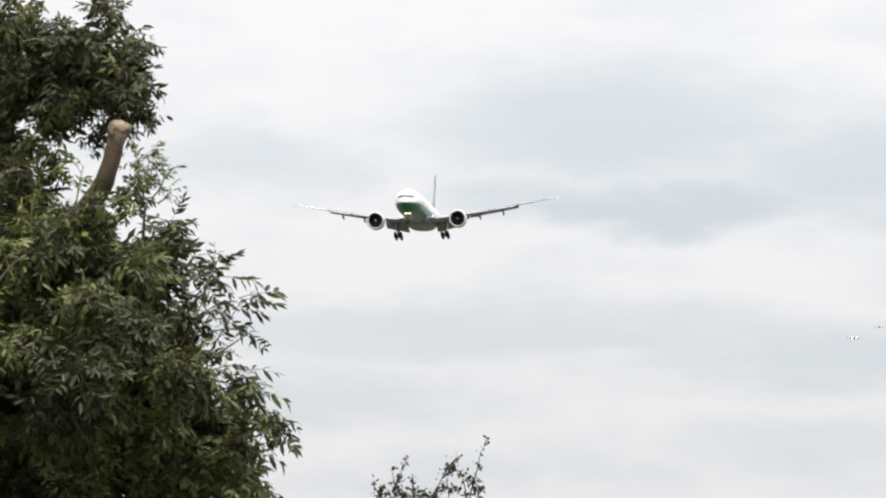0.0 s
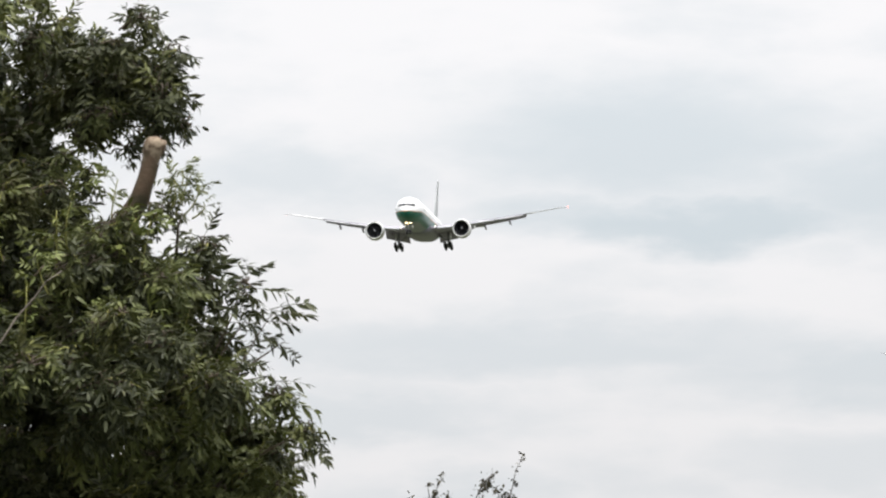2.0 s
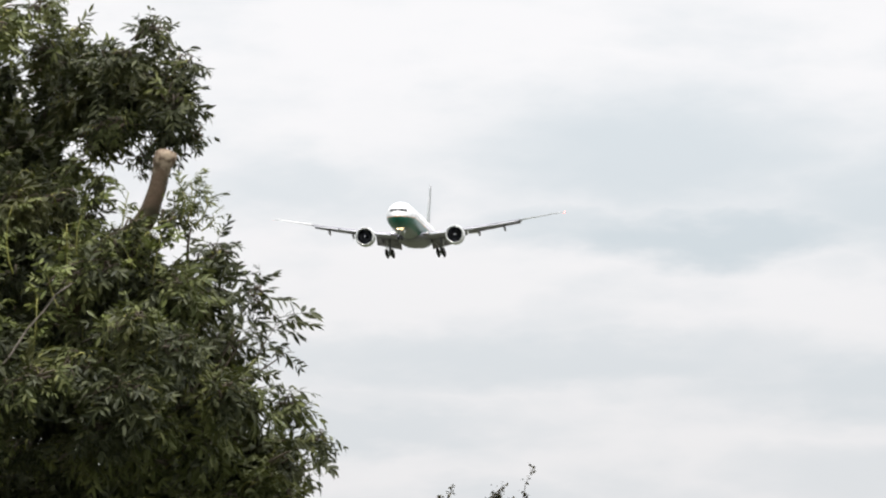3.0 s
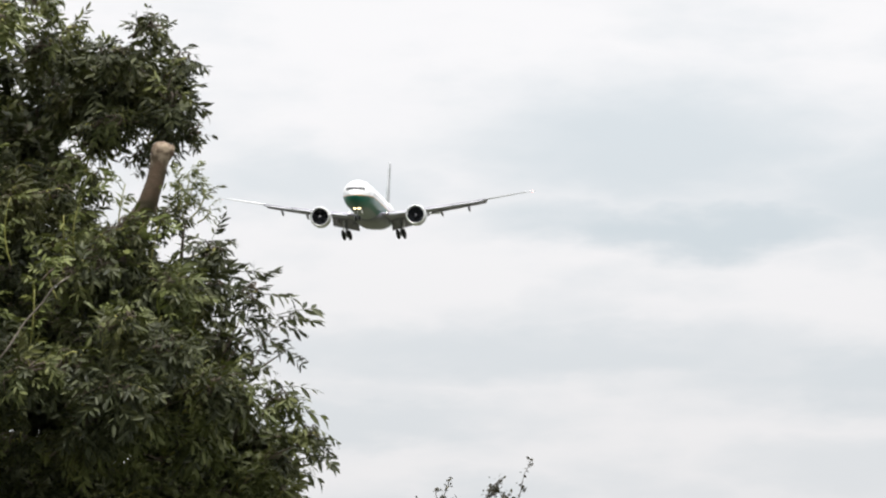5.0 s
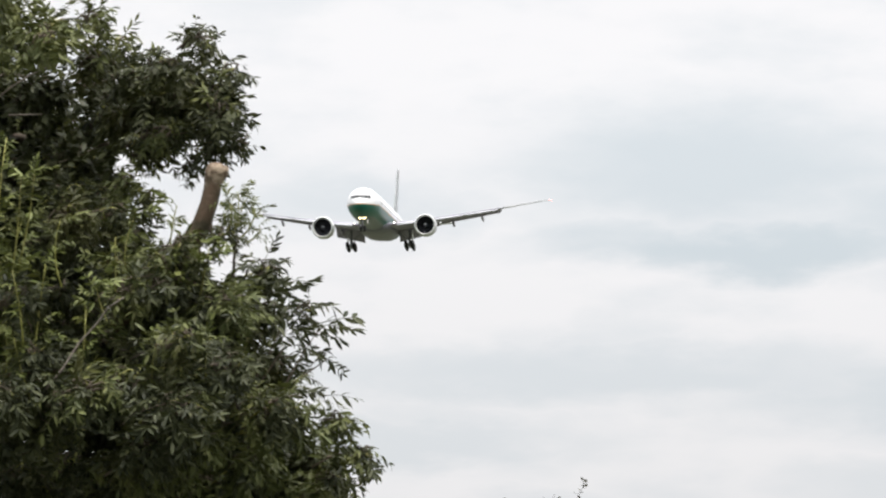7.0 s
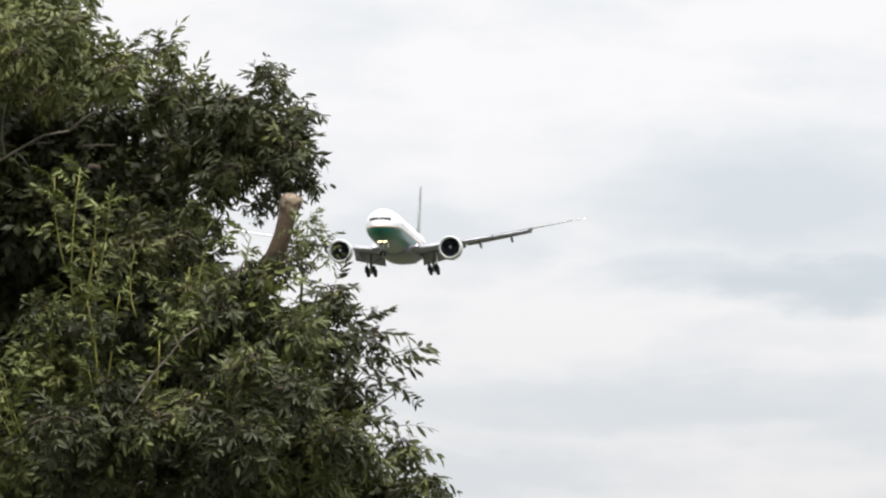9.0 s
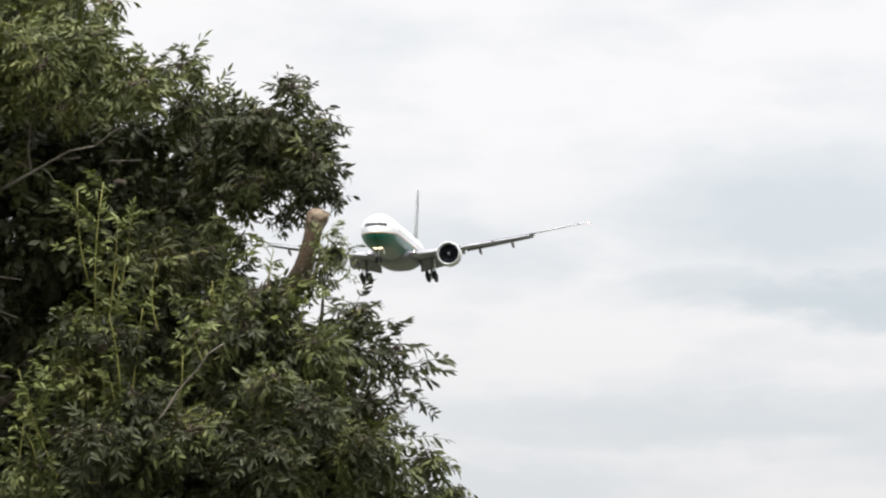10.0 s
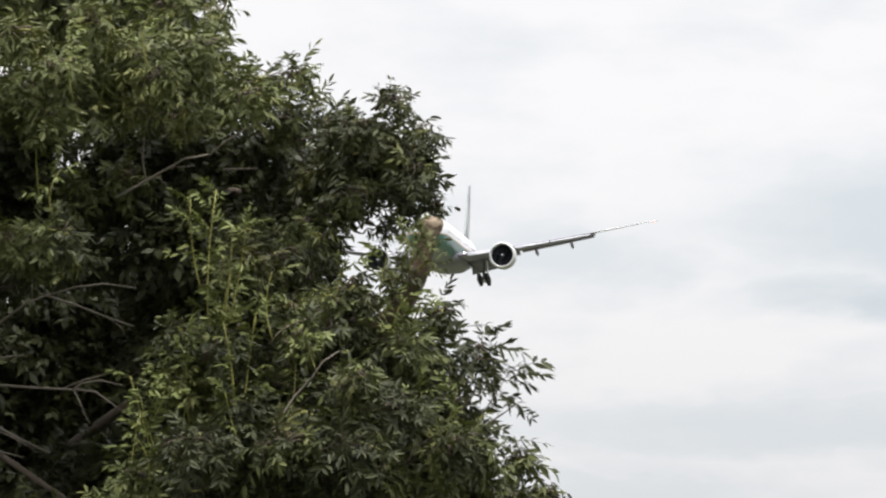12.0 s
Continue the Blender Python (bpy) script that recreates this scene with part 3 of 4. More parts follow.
# out of view: rest of the crown, with dense clumps added to block light
OUTER = ((-4.051, 45.45, 4.630), [
    (-3.715, 45.30, 5.866, 0.602, 0.602, 0.50),
    (-3.811, 45.00, 4.751, 0.602, 0.722, 0.50),
    (-3.690, 45.00, 3.664, 0.674, 0.602, 0.50),
    (-4.715, 45.60, 5.159, 0.674, 0.842, 0.40),
    (-4.300, 46.90, 6.700, 0.900, 0.500, 0.80),
    (-3.300, 46.90, 6.750, 0.950, 0.420, 0.90),
    (-4.209, 45.40, 3.072, 0.842, 0.602, 0.40),
    (-2.867, 45.30, 2.947, 0.842, 0.481, 0.50),
    (-5.225, 45.80, 3.945, 0.722, 0.722, 0.35),
    (-4.048, 47.80, 5.069, 1.203, 1.203, 0.25),
    (-3.916, 43.50, 5.467, 0.722, 0.722, 0.35),
    (-3.100, 48.10, 6.350, 0.800, 0.420, 0.90),
    (-4.100, 48.20, 6.300, 0.900, 0.500, 0.80),
    (-2.650, 47.40, 5.950, 0.420, 0.300, 0.90),
    (-2.150, 46.60, 5.300, 0.420, 0.160, 0.90),
    # unseen clumps in front, below and behind, added to shade the hollow
    (-3.820, 44.50, 5.150, 0.480, 0.700, 1.00),
    (-3.850, 44.50, 4.050, 0.480, 0.700, 1.00),
    (-3.820, 44.60, 6.100, 0.480, 0.500, 0.90),
    (-3.100, 44.60, 3.000, 0.700, 0.320, 1.20),
    (-2.100, 44.70, 2.900, 0.700, 0.300, 1.20),
    (-1.350, 45.00, 2.800, 0.500, 0.320, 1.00),
    (-4.300, 46.20, 5.300, 0.700, 0.900, 1.00),
    (-4.300, 46.20, 3.700, 0.700, 0.900, 1.00),
    (-3.300, 49.20, 6.600, 1.000, 0.500, 1.20),
    (-2.750, 48.80, 5.900, 0.450, 0.350, 1.20),
    (-4.300, 48.80, 5.000, 0.700, 1.200, 1.00),
    (-3.600, 48.60, 3.200, 1.000, 0.500, 1.00),
])

TREE_FOOT = Vector((-4.3, 47.0, 0.0))


def leaf_template(pairs, rng, coarse=False):
    """An ash leaf along x, about 1 long: an arching thin stalk and hanging, folded leaflets in pairs with one at the end."""
    verts, faces = [], []
    arch, bend = rng.uniform(0.2, 0.45), rng.uniform(-0.15, 0.15)

    def stalk(x):
        return x, bend * x * x, -arch * x * x

    for x, r in ((0.0, 0.012), (0.4, 0.009), (0.76, 0.005)):
        px, py, pz = stalk(x)
        for a in (0.5, 2.6, 4.7):
            verts.append((px, py + r * math.cos(a), pz + r * math.sin(a)))
    for k in (0, 3):
        for i in range(3):
            n = (i + 1) % 3
            faces += [(k + i, k + n, k + n + 3), (k + i, k + n + 3, k + i + 3)]
    leaflets = [(0.24 + 0.50 * k / (pairs - 1), s) for k in range(pairs) for s in (-1, 1)] + [(0.76, 0)]
    for x, s in leaflets:
        length = 0.38 * rng.uniform(0.75, 1.15)
        width, curl = length * rng.uniform(0.115, 0.165), rng.uniform(-0.02, 0.16)
        ang = s * radians(rng.uniform(30, 72)) if s else rng.uniform(-0.3, 0.3)
        down = rng.uniform(0.0, 0.95) + (0.25 if not s else 0)
        along = Vector((math.cos(ang) * math.cos(down), math.sin(ang) * math.cos(down), -math.sin(down)))
        roll = rng.uniform(-0.9, 0.9)
        side = along.cross(Vector((0, 0, 1))).normalized()
        up = side.cross(along)
        side, up = side * math.cos(roll) + up * math.sin(roll), up * math.cos(roll) - side * math.sin(roll)
        root = Vector(stalk(x))
        i = len(verts)
        if coarse:
            for lx, ly in ((0, 0), (0.45, -1.5), (1, 0), (0.45, 1.5)):
                verts.append(tuple(root + along * lx * length + side * ly * width))
            faces += [(i, i + 1, i + 3), (i + 1, i + 2, i + 3)]
            continue
        for lx, ly, lz in ((0, 0, 0), (0.27, -0.85, 0.3), (0.27, 0, 0), (0.27, 0.85, 0.3), (0.62, -0.9, 0.3), (0.62, 0, 0), (0.62, 0.9, 0.3), (1, 0, 0)):
            verts.append(tuple(root + along * lx * length + side * ly * width + up * (lz * width - curl * lx * lx * length * 1.6)))
        faces += [(i, i + 1, i + 2), (i, i + 2, i + 3), (i + 1, i + 4, i + 5), (i + 1, i + 5, i + 2), (i + 2, i + 5, i + 6), (i + 2, i + 6, i + 3), (i + 4, i + 7, i + 5), (i + 5, i + 7, i + 6)]
    return np.array(verts), np.array(faces)


LEAVES = [leaf_template(p, random.Random(20 + k)) for k, p in enumerate((3, 4, 4, 5, 3, 4, 3, 5))]
PLAIN_LEAVES = [leaf_template(p, random.Random(40 + k), True) for k, p in enumerate((4, 5, 4, 5))]


def frames_for(ways, ups):
    """Rotation matrices whose x runs along ways."""
    x = ways / np.linalg.norm(ways, axis=1, keepdims=True)
    y = np.cross(ups, x)
    y /= np.linalg.norm(y, axis=1, keepdims=True) + 1e-9
    return np.stack((x, y, np.cross(x, y)), axis=2)


def leaf_mesh(name, places, ways, ups, sizes, templates, rng):
    """One mesh of many leaves."""
    turn = frames_for(ways, ups)
    pick = rng.integers(0, len(templates), len(places))
    vs, fs, base = [], [], 0
    for k, (tv, tf) in enumerate(templates):
        sel = np.where(pick == k)[0]
        if not len(sel):
            continue
        v = np.einsum("nij,mj->nmi", turn[sel], tv) * sizes[sel, None, None] + places[sel, None, :]
        f = tf[None] + (np.arange(len(sel)) * len(tv))[:, None, None] + base
        vs.append(v.reshape(-1, 3))
        fs.append(f.reshape(-1, 3))
        base += v.shape[0] * v.shape[1]
    v, f = np.concatenate(vs), np.concatenate(fs)
    mesh = bpy.data.meshes.new(name)
    mesh.vertices.add(len(v))
    mesh.vertices.foreach_set("co", v.ravel())
    mesh.loops.add(f.size)
    mesh.loops.foreach_set("vertex_index", f.ravel().astype(np.int32))
    mesh.polygons.add(len(f))
    mesh.polygons.foreach_set("loop_start", np.arange(0, f.size, 3, dtype=np.int32))
    mesh.update(calc_edges=True)
    return mesh


def twig_path(a, b, lift, rng, steps=5):
    a, b = np.array(a), np.array(b)
    mid = (a + b) / 2 + np.array((rng.normal(0, 0.04), rng.normal(0, 0.04), lift))
    t = np.linspace(0, 1, steps)[:, None]
    return (1 - t) ** 2 * a + 2 * t * (1 - t) * mid + t * t * b


class Foliage:
    """Collects twigs and leaves of one bough about its pivot."""

    def __init__(self, pivot, seed):
        self.pivot, self.rng = np.array(pivot), np.random.default_rng(seed)
        self.wood = bmesh.new()
        self.green = bmesh.new()
        self.centres = []
        self.places, self.ways, self.ups, self.sizes, self.tops = [], [], [], [], []
        self.tuft = None

    def twig(self, path, r0, r1, start=0.35, gap=0.05, size=0.2, green=False, droop=0.3):
        path = path - self.pivot
        n = len(path)
        tube(path, [r0 + (r1 - r0) * i / (n - 1) for i in range(n)], 4, self.green if green else self.wood)
        seg = np.linalg.norm(np.diff(path, axis=0), axis=1)
        total = seg.sum()
        s = total * start
        while s <= total + 0.02:
            q = min(s, total - 1e-4)
            i = int(np.searchsorted(np.cumsum(seg), q))
            i = min(i, n - 2)
            f = (q - (np.cumsum(seg)[i] - seg[i])) / seg[i]
            p = path[i] * (1 - f) + path[i + 1] * f
            along = (path[i + 1] - path[i]) / seg[i]
            side = np.cross(along, self.rng.normal(0, 1, 3))
            side /= np.linalg.norm(side) + 1e-9
            out = along * self.rng.uniform(0.35, 1.0) + side * 0.95 + np.array((0, 0, -droop * self.rng.uniform(0, 1.6)))
            self.places.append(p)
            self.ways.append(out)
            self.ups.append(np.array((self.rng.normal(0, 0.45), self.rng.normal(0, 0.45) - 0.25, 1.0)))
            self.sizes.append(size * self.rng.uniform(0.7, 1.2))
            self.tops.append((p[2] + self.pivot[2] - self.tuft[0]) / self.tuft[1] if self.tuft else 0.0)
            s += gap * self.rng.uniform(0.7, 1.4)

    def leaf(self, p, way, size):
        """One leaf on its own."""
        self.places.append(np.array(p) - self.pivot)
        self.ways.append(np.array(way, float))
        self.ups.append(np.array((self.rng.normal(0, 0.15), -0.5, 1.0)))
        self.sizes.append(size)
        self.tops.append(0.0)

    def mass(self, x, y, z, rx, rz, density):
        """A large leafy mass, broken up into tufts with gaps between them."""
        if min(rx, rz) < 0.17:
            self.clump(x, y, z, rx, rz, density)
            return
        rng, spots = self.rng, []
        self.clump(x, y + 0.28, z, rx, rz, density * 0.45)
        for _ in range(400):
            d = rng.uniform(-1, 1, 2)
            r = rng.uniform(0.12, 0.18)
            if d[0] ** 2 + d[1] ** 2 > 1:
                continue
            p = (x + d[0] * (rx - 0.8 * r), z + d[1] * (rz - 0.8 * r))
            if all(math.hypot(p[0] - q[0], p[1] - q[1]) > 0.8 * (r + q[2]) for q in spots):
                spots.append((*p, r))
        for px, pz, r in spots:
            self.clump(px, y + rng.uniform(-0.22, 0.22), pz, r * 1.12, r * 0.95, density * 1.25)

    def clump(self, x, y, z, rx, rz, density):
        rng, ry = self.rng, min(0.45, 0.5 * (rx + rz))
        count = int(230 * math.pi * rx * rz * density) + 4
        centre = np.array((x, y, z))
        self.centres.append(centre)
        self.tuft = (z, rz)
        root = centre + np.array((-0.55 * rx, 0.5 * ry, -0.35 * rz))
        spread = np.maximum(np.array((rx, ry, rz)) - 0.075, np.array((rx, ry, rz)) * 0.45)
        for _ in range(count):
            d = rng.normal(0, 1, 3)
            d /= np.linalg.norm(d)
            lump = 0.82 + 0.42 * noise.noise(Vector(d) * 1.9 + Vector(centre) * 3)
            end = centre + d * spread * lump * rng.uniform(0.45, 1.0) ** 0.5
            a = root + (centre - root) * rng.uniform(0, 1.3) + rng.normal(0, 0.18, 3) * spread
            self.twig(twig_path(a, end, rng.uniform(-0.02, 0.09), rng), 0.005, 0.0018, 0.3, 0.045, min(0.15, 0.4 * min(rx, rz) + 0.072), rng.random() < 0.2)

    def build(self, tree, label, singles=0, mat=None, fresh_or_lit=0.2, plain=False):
        ends = [Vector(c) - Vector(self.pivot) for c in self.centres]
        tip = max(ends, key=lambda e: e.x, default=None)
        way = [Vector((-0.05, 0.4, -0.25)), Vector((-0.03, 0.3, -0.15)), Vector((-0.02, 0.15, -0.06)), Vector((0, 0.02, 0))]
        if tip:
            way = [Vector((-0.3, 1.2, -0.2)), Vector((0, 0.9, 0)), tip * 0.5 + Vector((0, 0.6, 0.0)), tip * 0.8 + Vector((0, 0.25, 0))]
        bough = part("bough", tube(way, [0.03, 0.02, 0.01, 0.003] if self.centres else [0.012, 0.008, 0.005, 0.002], 7), BARK, tree, label)
        bough.location = Vector(self.pivot) - TREE_FOOT
        part("twig_growth", self.wood, BARK, bough, "thin grey-brown twigs")["kind"] = "stuff"
        if len(self.green.verts):
            part("young_twig_growth", self.green, TWIG, bough, "yellowish green young twigs")["kind"] = "stuff"
        arrays = [np.array(a) for a in (self.places, self.ways, self.ups, self.sizes)]
        keep = np.ones(len(arrays[0]), bool)
        if singles:
            score = arrays[0][:, 0] - 1.2 * arrays[0][:, 1] + self.rng.uniform(0, 0.8, len(keep))
            chosen = np.argsort(-score)[:min(singles, len(keep) // 2)]
            keep[chosen] = False
            for i in chosen:
                leaf = new("leaf", SINGLE[i % len(SINGLE)])
                leaf.parent = bough
                turn = frames_for(arrays[1][i:i + 1], arrays[2][i:i + 1])[0]
                leaf.matrix_basis = Matrix.Translation(arrays[0][i]) @ Matrix(turn.tolist()).to_4x4() @ Matrix.Scale(arrays[3][i], 4)
        # more lighter leaves towards each tuft's top, standing in for light from above
        young = np.array([noise.noise(Vector(p + self.pivot) * 3.3) + 0.35 * noise.noise(Vector(p + self.pivot) * 11) for p in arrays[0]]) + 0.35 * np.clip(self.tops, -1, 1) > 0.5 - fresh_or_lit
        for name, some, stuff in (("foliage", keep & ~young, mat or ASH_LEAF), ("young_foliage", keep & young, FRESH_OR_LIT_LEAF)):
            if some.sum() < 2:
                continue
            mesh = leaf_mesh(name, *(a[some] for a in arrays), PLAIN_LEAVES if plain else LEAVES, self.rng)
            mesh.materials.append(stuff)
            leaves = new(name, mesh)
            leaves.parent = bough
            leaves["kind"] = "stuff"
        return bough


def single_leaf_meshes():
    made = []
    for v, f in LEAVES:
        mesh = bpy.data.meshes.new("leaf")
        mesh.from_pydata(v.tolist(), [], f.tolist())
        mesh.materials.append(ASH_LEAF)
        made.append(mesh)
    return made


SINGLE = single_leaf_meshes()


def build_tree():
    tree = empty("ash_tree")
    tree.location = TREE_FOOT
    tagged(tree, "broad green ash tree with feathery leaves and one sawn-off limb", "tree")
    # trunk with root flare
    pts = [(-4.3, 47.0, -0.15), (-4.28, 47.0, 0.4), (-4.2, 46.95, 1.6), (-4.1, 46.95, 2.9), (-4.15, 47.0, 4.4), (-4.0, 47.1, 6.2), (-4.1, 47.1, 7.6)]
    bm = tube([Vector(p) - TREE_FOOT for p in pts], [0.52, 0.36, 0.3, 0.27, 0.2, 0.13, 0.04], 14)
    part("trunk", bm, BARK, tree, "grey-brown furrowed trunk")

    def limb(name, pts, radii, mat=BARK, label="", sides=9):
        return part(name, tube([Vector(p) - TREE_FOOT for p in pts], radii, sides), mat, tree, label)

    limb("limb", [(-4.2, 46.95, 2.4), (-3.5, 47.9, 3.5), (-2.6, 47.2, 4.3), (-2.13, 46.0, 4.58), (-1.9, 45.6, 4.45)], [0.16, 0.12, 0.08, 0.05, 0.02])
    limb("limb", [(-4.1, 46.95, 3.6), (-3.7, 48.1, 4.9), (-2.73, 47.3, 5.35), (-2.25, 45.8, 5.25)], [0.13, 0.09, 0.06, 0.02])
    limb("limb", [(-4.2, 46.95, 1.9), (-3.3, 46.4, 2.7), (-2.3, 46.0, 3.3), (-1.4, 45.7, 3.7)], [0.15, 0.11, 0.07, 0.03])
    limb("limb", [(-4.1, 47.0, 5.0), (-3.6, 46.6, 6.0), (-3.0, 46.1, 6.6)], [0.12, 0.08, 0.03])
    limb("limb", [(-4.2, 47.0, 2.6), (-5.2, 46.6, 3.8), (-6.0, 46.2, 4.8)], [0.15, 0.1, 0.04])
    limb("limb", [(-4.15, 47.0, 3.2), (-4.3, 47.8, 4.4), (-4.2, 48.4, 5.4)], [0.13, 0.09, 0.03])
    # the sawn-off limb with its swollen, pale end
    stub = [(-2.9, 46.75, 4.1), (-2.0, 45.5, 4.3), (-1.65, 44.85, 4.52), (-1.549, 44.76, 4.63), (-1.51, 44.74, 4.684), (-1.472, 44.72, 4.738), (-1.446, 44.71, 4.78), (-1.424, 44.7, 4.822), (-1.408, 44.695, 4.864),
            (-1.395, 44.69, 4.906), (-1.385, 44.69, 4.945), (-1.377, 44.69, 4.98), (-1.370, 44.69, 5.01), (-1.362, 44.69, 5.034), (-1.355, 44.688, 5.055), (-1.350, 44.688, 5.070), (-1.348, 44.688, 5.078)]
    bm = tube([Vector(p) - TREE_FOOT - Vector((0.012, 0, 0.022)) for p in stub], [0.075, 0.062, 0.055, 0.052, 0.05, 0.047, 0.044, 0.041, 0.039, 0.0375, 0.037, 0.038, 0.042, 0.047, 0.047, 0.038, 0.014], 18)
    for v in bm.verts:
        lump = noise.noise(v.co * 14) * 0.007 + noise.noise(v.co * 45) * 0.004
        v.co.x += lump
        v.co.y += lump * 0.5
        v.co.z += lump * 0.6
    part("cut_limb", bm, CUT_BARK, tree, "brown sawn-off limb with a pale swollen end")
    # bare grey branches in the hollows of the crown
    for pts, r in (
        ([(-2.727, 44.90, 5.159), (-2.618, 44.90, 5.219), (-2.522, 44.90, 5.275), (-2.437, 44.90, 5.323), (-2.324, 44.90, 5.344)], 0.0085),
        ([(-2.324, 44.90, 5.344), (-2.256, 44.90, 5.400), (-2.172, 44.90, 5.453), (-2.088, 44.90, 5.491)], 0.0060),
        ([(-2.599, 44.90, 5.236), (-2.613, 44.90, 5.328), (-2.604, 44.90, 5.425), (-2.575, 44.90, 5.546)], 0.0060),
        ([(-2.558, 44.90, 5.255), (-2.522, 44.90, 5.226), (-2.492, 44.90, 5.178)], 0.0040),
        ([(-2.507, 44.90, 5.287), (-2.389, 44.90, 5.294)], 0.0030),
        ([(-2.268, 44.90, 5.279), (-2.123, 44.90, 5.283)], 0.0050),
        ([(-3.364, 44.90, 4.532), (-3.220, 44.90, 4.629), (-3.096, 44.85, 4.710), (-3.017, 44.85, 4.738)], 0.0085),
        ([(-3.017, 44.85, 4.738), (-2.891, 44.85, 4.774), (-2.771, 44.85, 4.788), (-2.634, 44.85, 4.769)], 0.0055),
        ([(-3.017, 44.85, 4.738), (-2.891, 44.85, 4.697), (-2.759, 44.85, 4.644), (-2.643, 44.85, 4.605)], 0.0060),
        ([(-3.080, 44.85, 4.806), (-3.079, 44.85, 4.714)], 0.0040),
        ([(-2.759, 44.85, 4.644), (-2.698, 44.85, 4.600), (-2.681, 44.85, 4.571)], 0.0030),
        ([(-3.364, 44.90, 4.474), (-3.220, 44.90, 4.477), (-3.115, 44.85, 4.483)], 0.0080),
        ([(-3.412, 44.90, 4.368), (-3.219, 44.90, 4.358), (-3.071, 44.85, 4.345), (-2.902, 44.85, 4.336)], 0.0095),
        ([(-2.902, 44.85, 4.336), (-2.866, 44.85, 4.364), (-2.787, 44.85, 4.376), (-2.681, 44.85, 4.350)], 0.0060),
        ([(-2.902, 44.85, 4.336), (-2.871, 44.85, 4.275), (-2.854, 44.85, 4.227), (-2.830, 44.85, 4.191)], 0.0050),
        ([(-2.898, 44.85, 4.338), (-2.806, 44.85, 4.326), (-2.746, 44.85, 4.282), (-2.685, 44.85, 4.236)], 0.0060),
        ([(-2.951, 44.85, 4.340), (-2.854, 44.85, 4.379), (-2.734, 44.85, 4.408)], 0.0040),
        ([(-3.364, 44.90, 4.231), (-3.219, 44.90, 4.177), (-3.106, 44.85, 4.114), (-3.003, 44.85, 4.066)], 0.0080),
        ([(-3.339, 44.90, 4.214), (-3.167, 44.85, 4.136), (-3.070, 44.85, 4.081)], 0.0050),
        ([(-3.339, 44.90, 4.093), (-3.218, 44.90, 4.076), (-3.114, 44.85, 4.047)], 0.0060),
        ([(-2.068, 44.10, 4.065), (-1.997, 44.10, 4.153), (-1.931, 44.10, 4.257), (-1.855, 44.10, 4.342), (-1.808, 44.10, 4.408), (-1.742, 44.10, 4.451)], 0.0065),
    ):
        limb("branch", pts, [0.78 * r * (1 - 0.45 * i / (len(pts) - 1)) for i in range(len(pts))], PALE_BARK, "", 6)
    made = {}
    # the last number is the share of lighter leaves, raised where a bough is lit
    for seed, (name, (pivot, clumps), label, singles, fresh_or_lit) in enumerate((
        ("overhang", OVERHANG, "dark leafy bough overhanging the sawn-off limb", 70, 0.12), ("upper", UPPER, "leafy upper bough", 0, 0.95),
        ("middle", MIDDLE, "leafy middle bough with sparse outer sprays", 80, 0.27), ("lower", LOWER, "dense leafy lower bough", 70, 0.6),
        ("shaded", SHADED, "leafy lower bough with yellowish shoots", 0, 0.48), ("inner", INNER, "deeply shaded inner foliage", 0, -1), ("outer", OUTER, "unseen rest of the crown, partly added to shade the hollow", 0, 0.1))):
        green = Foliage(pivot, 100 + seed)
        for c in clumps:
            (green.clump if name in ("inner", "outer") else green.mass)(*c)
        made[name] = green.build(tree, label, singles, None, fresh_or_lit, name in ("inner", "outer"))
    # open spray at the crown's edge
    spray = Foliage((-1.0, 44.9, 4.05), 300)
    for a, b, lift, gap, size in (((-1.02, 44.9, 3.98), (-0.815, 44.87, 4.33), 0.0, 0.11, 0.13), ((-0.93, 44.88, 4.1), (-0.78, 44.85, 4.2), 0.02, 0.06, 0.14), ((-1.1, 44.9, 4.1), (-0.95, 44.85, 4.42), 0.02, 0.05, 0.15), ((-1.05, 44.9, 3.98), (-0.86, 44.9, 4.06), 0.04, 0.05, 0.14),
                                  ((-1.15, 44.9, 4.1), (-1.03, 44.85, 4.44), 0.03, 0.05, 0.15), ((-1.1, 44.9, 4.05), (-0.93, 44.9, 4.3), 0.05, 0.05, 0.15), ((-0.85, 44.9, 3.74), (-0.62, 44.9, 3.79), 0.07, 0.05, 0.13)):
        a, b = (tuple(np.array(p) - (0.045, 0, 0.035)) for p in (a, b))
        spray.twig(twig_path(a, b, lift, spray.rng, 6), 0.005, 0.0015, 0.45, gap, size, False, 0.35)
    for p, way, size in (
        ((-0.870, 44.86, 4.313), (1, 0, 0.35), 0.20),
        ((-0.862, 44.86, 4.308), (0.9, -0.4, 0.1), 0.18),
        ((-0.917, 44.86, 4.188), (1, 0, -0.05), 0.19),
        ((-0.958, 44.86, 4.140), (0.7, 0.1, 0.7), 0.17),
        ((-0.898, 44.86, 4.265), (1, 0.2, 0.1), 0.17),
        ((-1.043, 44.86, 4.496), (1, 0, 0.25), 0.17),
        ((-0.935, 44.86, 4.404), (1, -0.2, 0.0), 0.17),
        ((-0.990, 44.86, 4.453), (0.8, 0, 0.6), 0.15),
        ((-0.831, 44.86, 3.798), (1, 0, 0.1), 0.17),
        ((-0.826, 44.86, 3.899), (1, 0, 0.2), 0.19),
        ((-0.754, 44.86, 3.726), (1, -0.2, -0.2), 0.17),
        ((-0.826, 44.86, 3.659), (1, 0, 0), 0.18),
        ((-0.825, 44.86, 3.510), (1, 0, -0.1), 0.18),
        ((-0.850, 44.86, 4.007), (1, 0, 0.2), 0.17),
    ):
        spray.leaf(p, way, size)
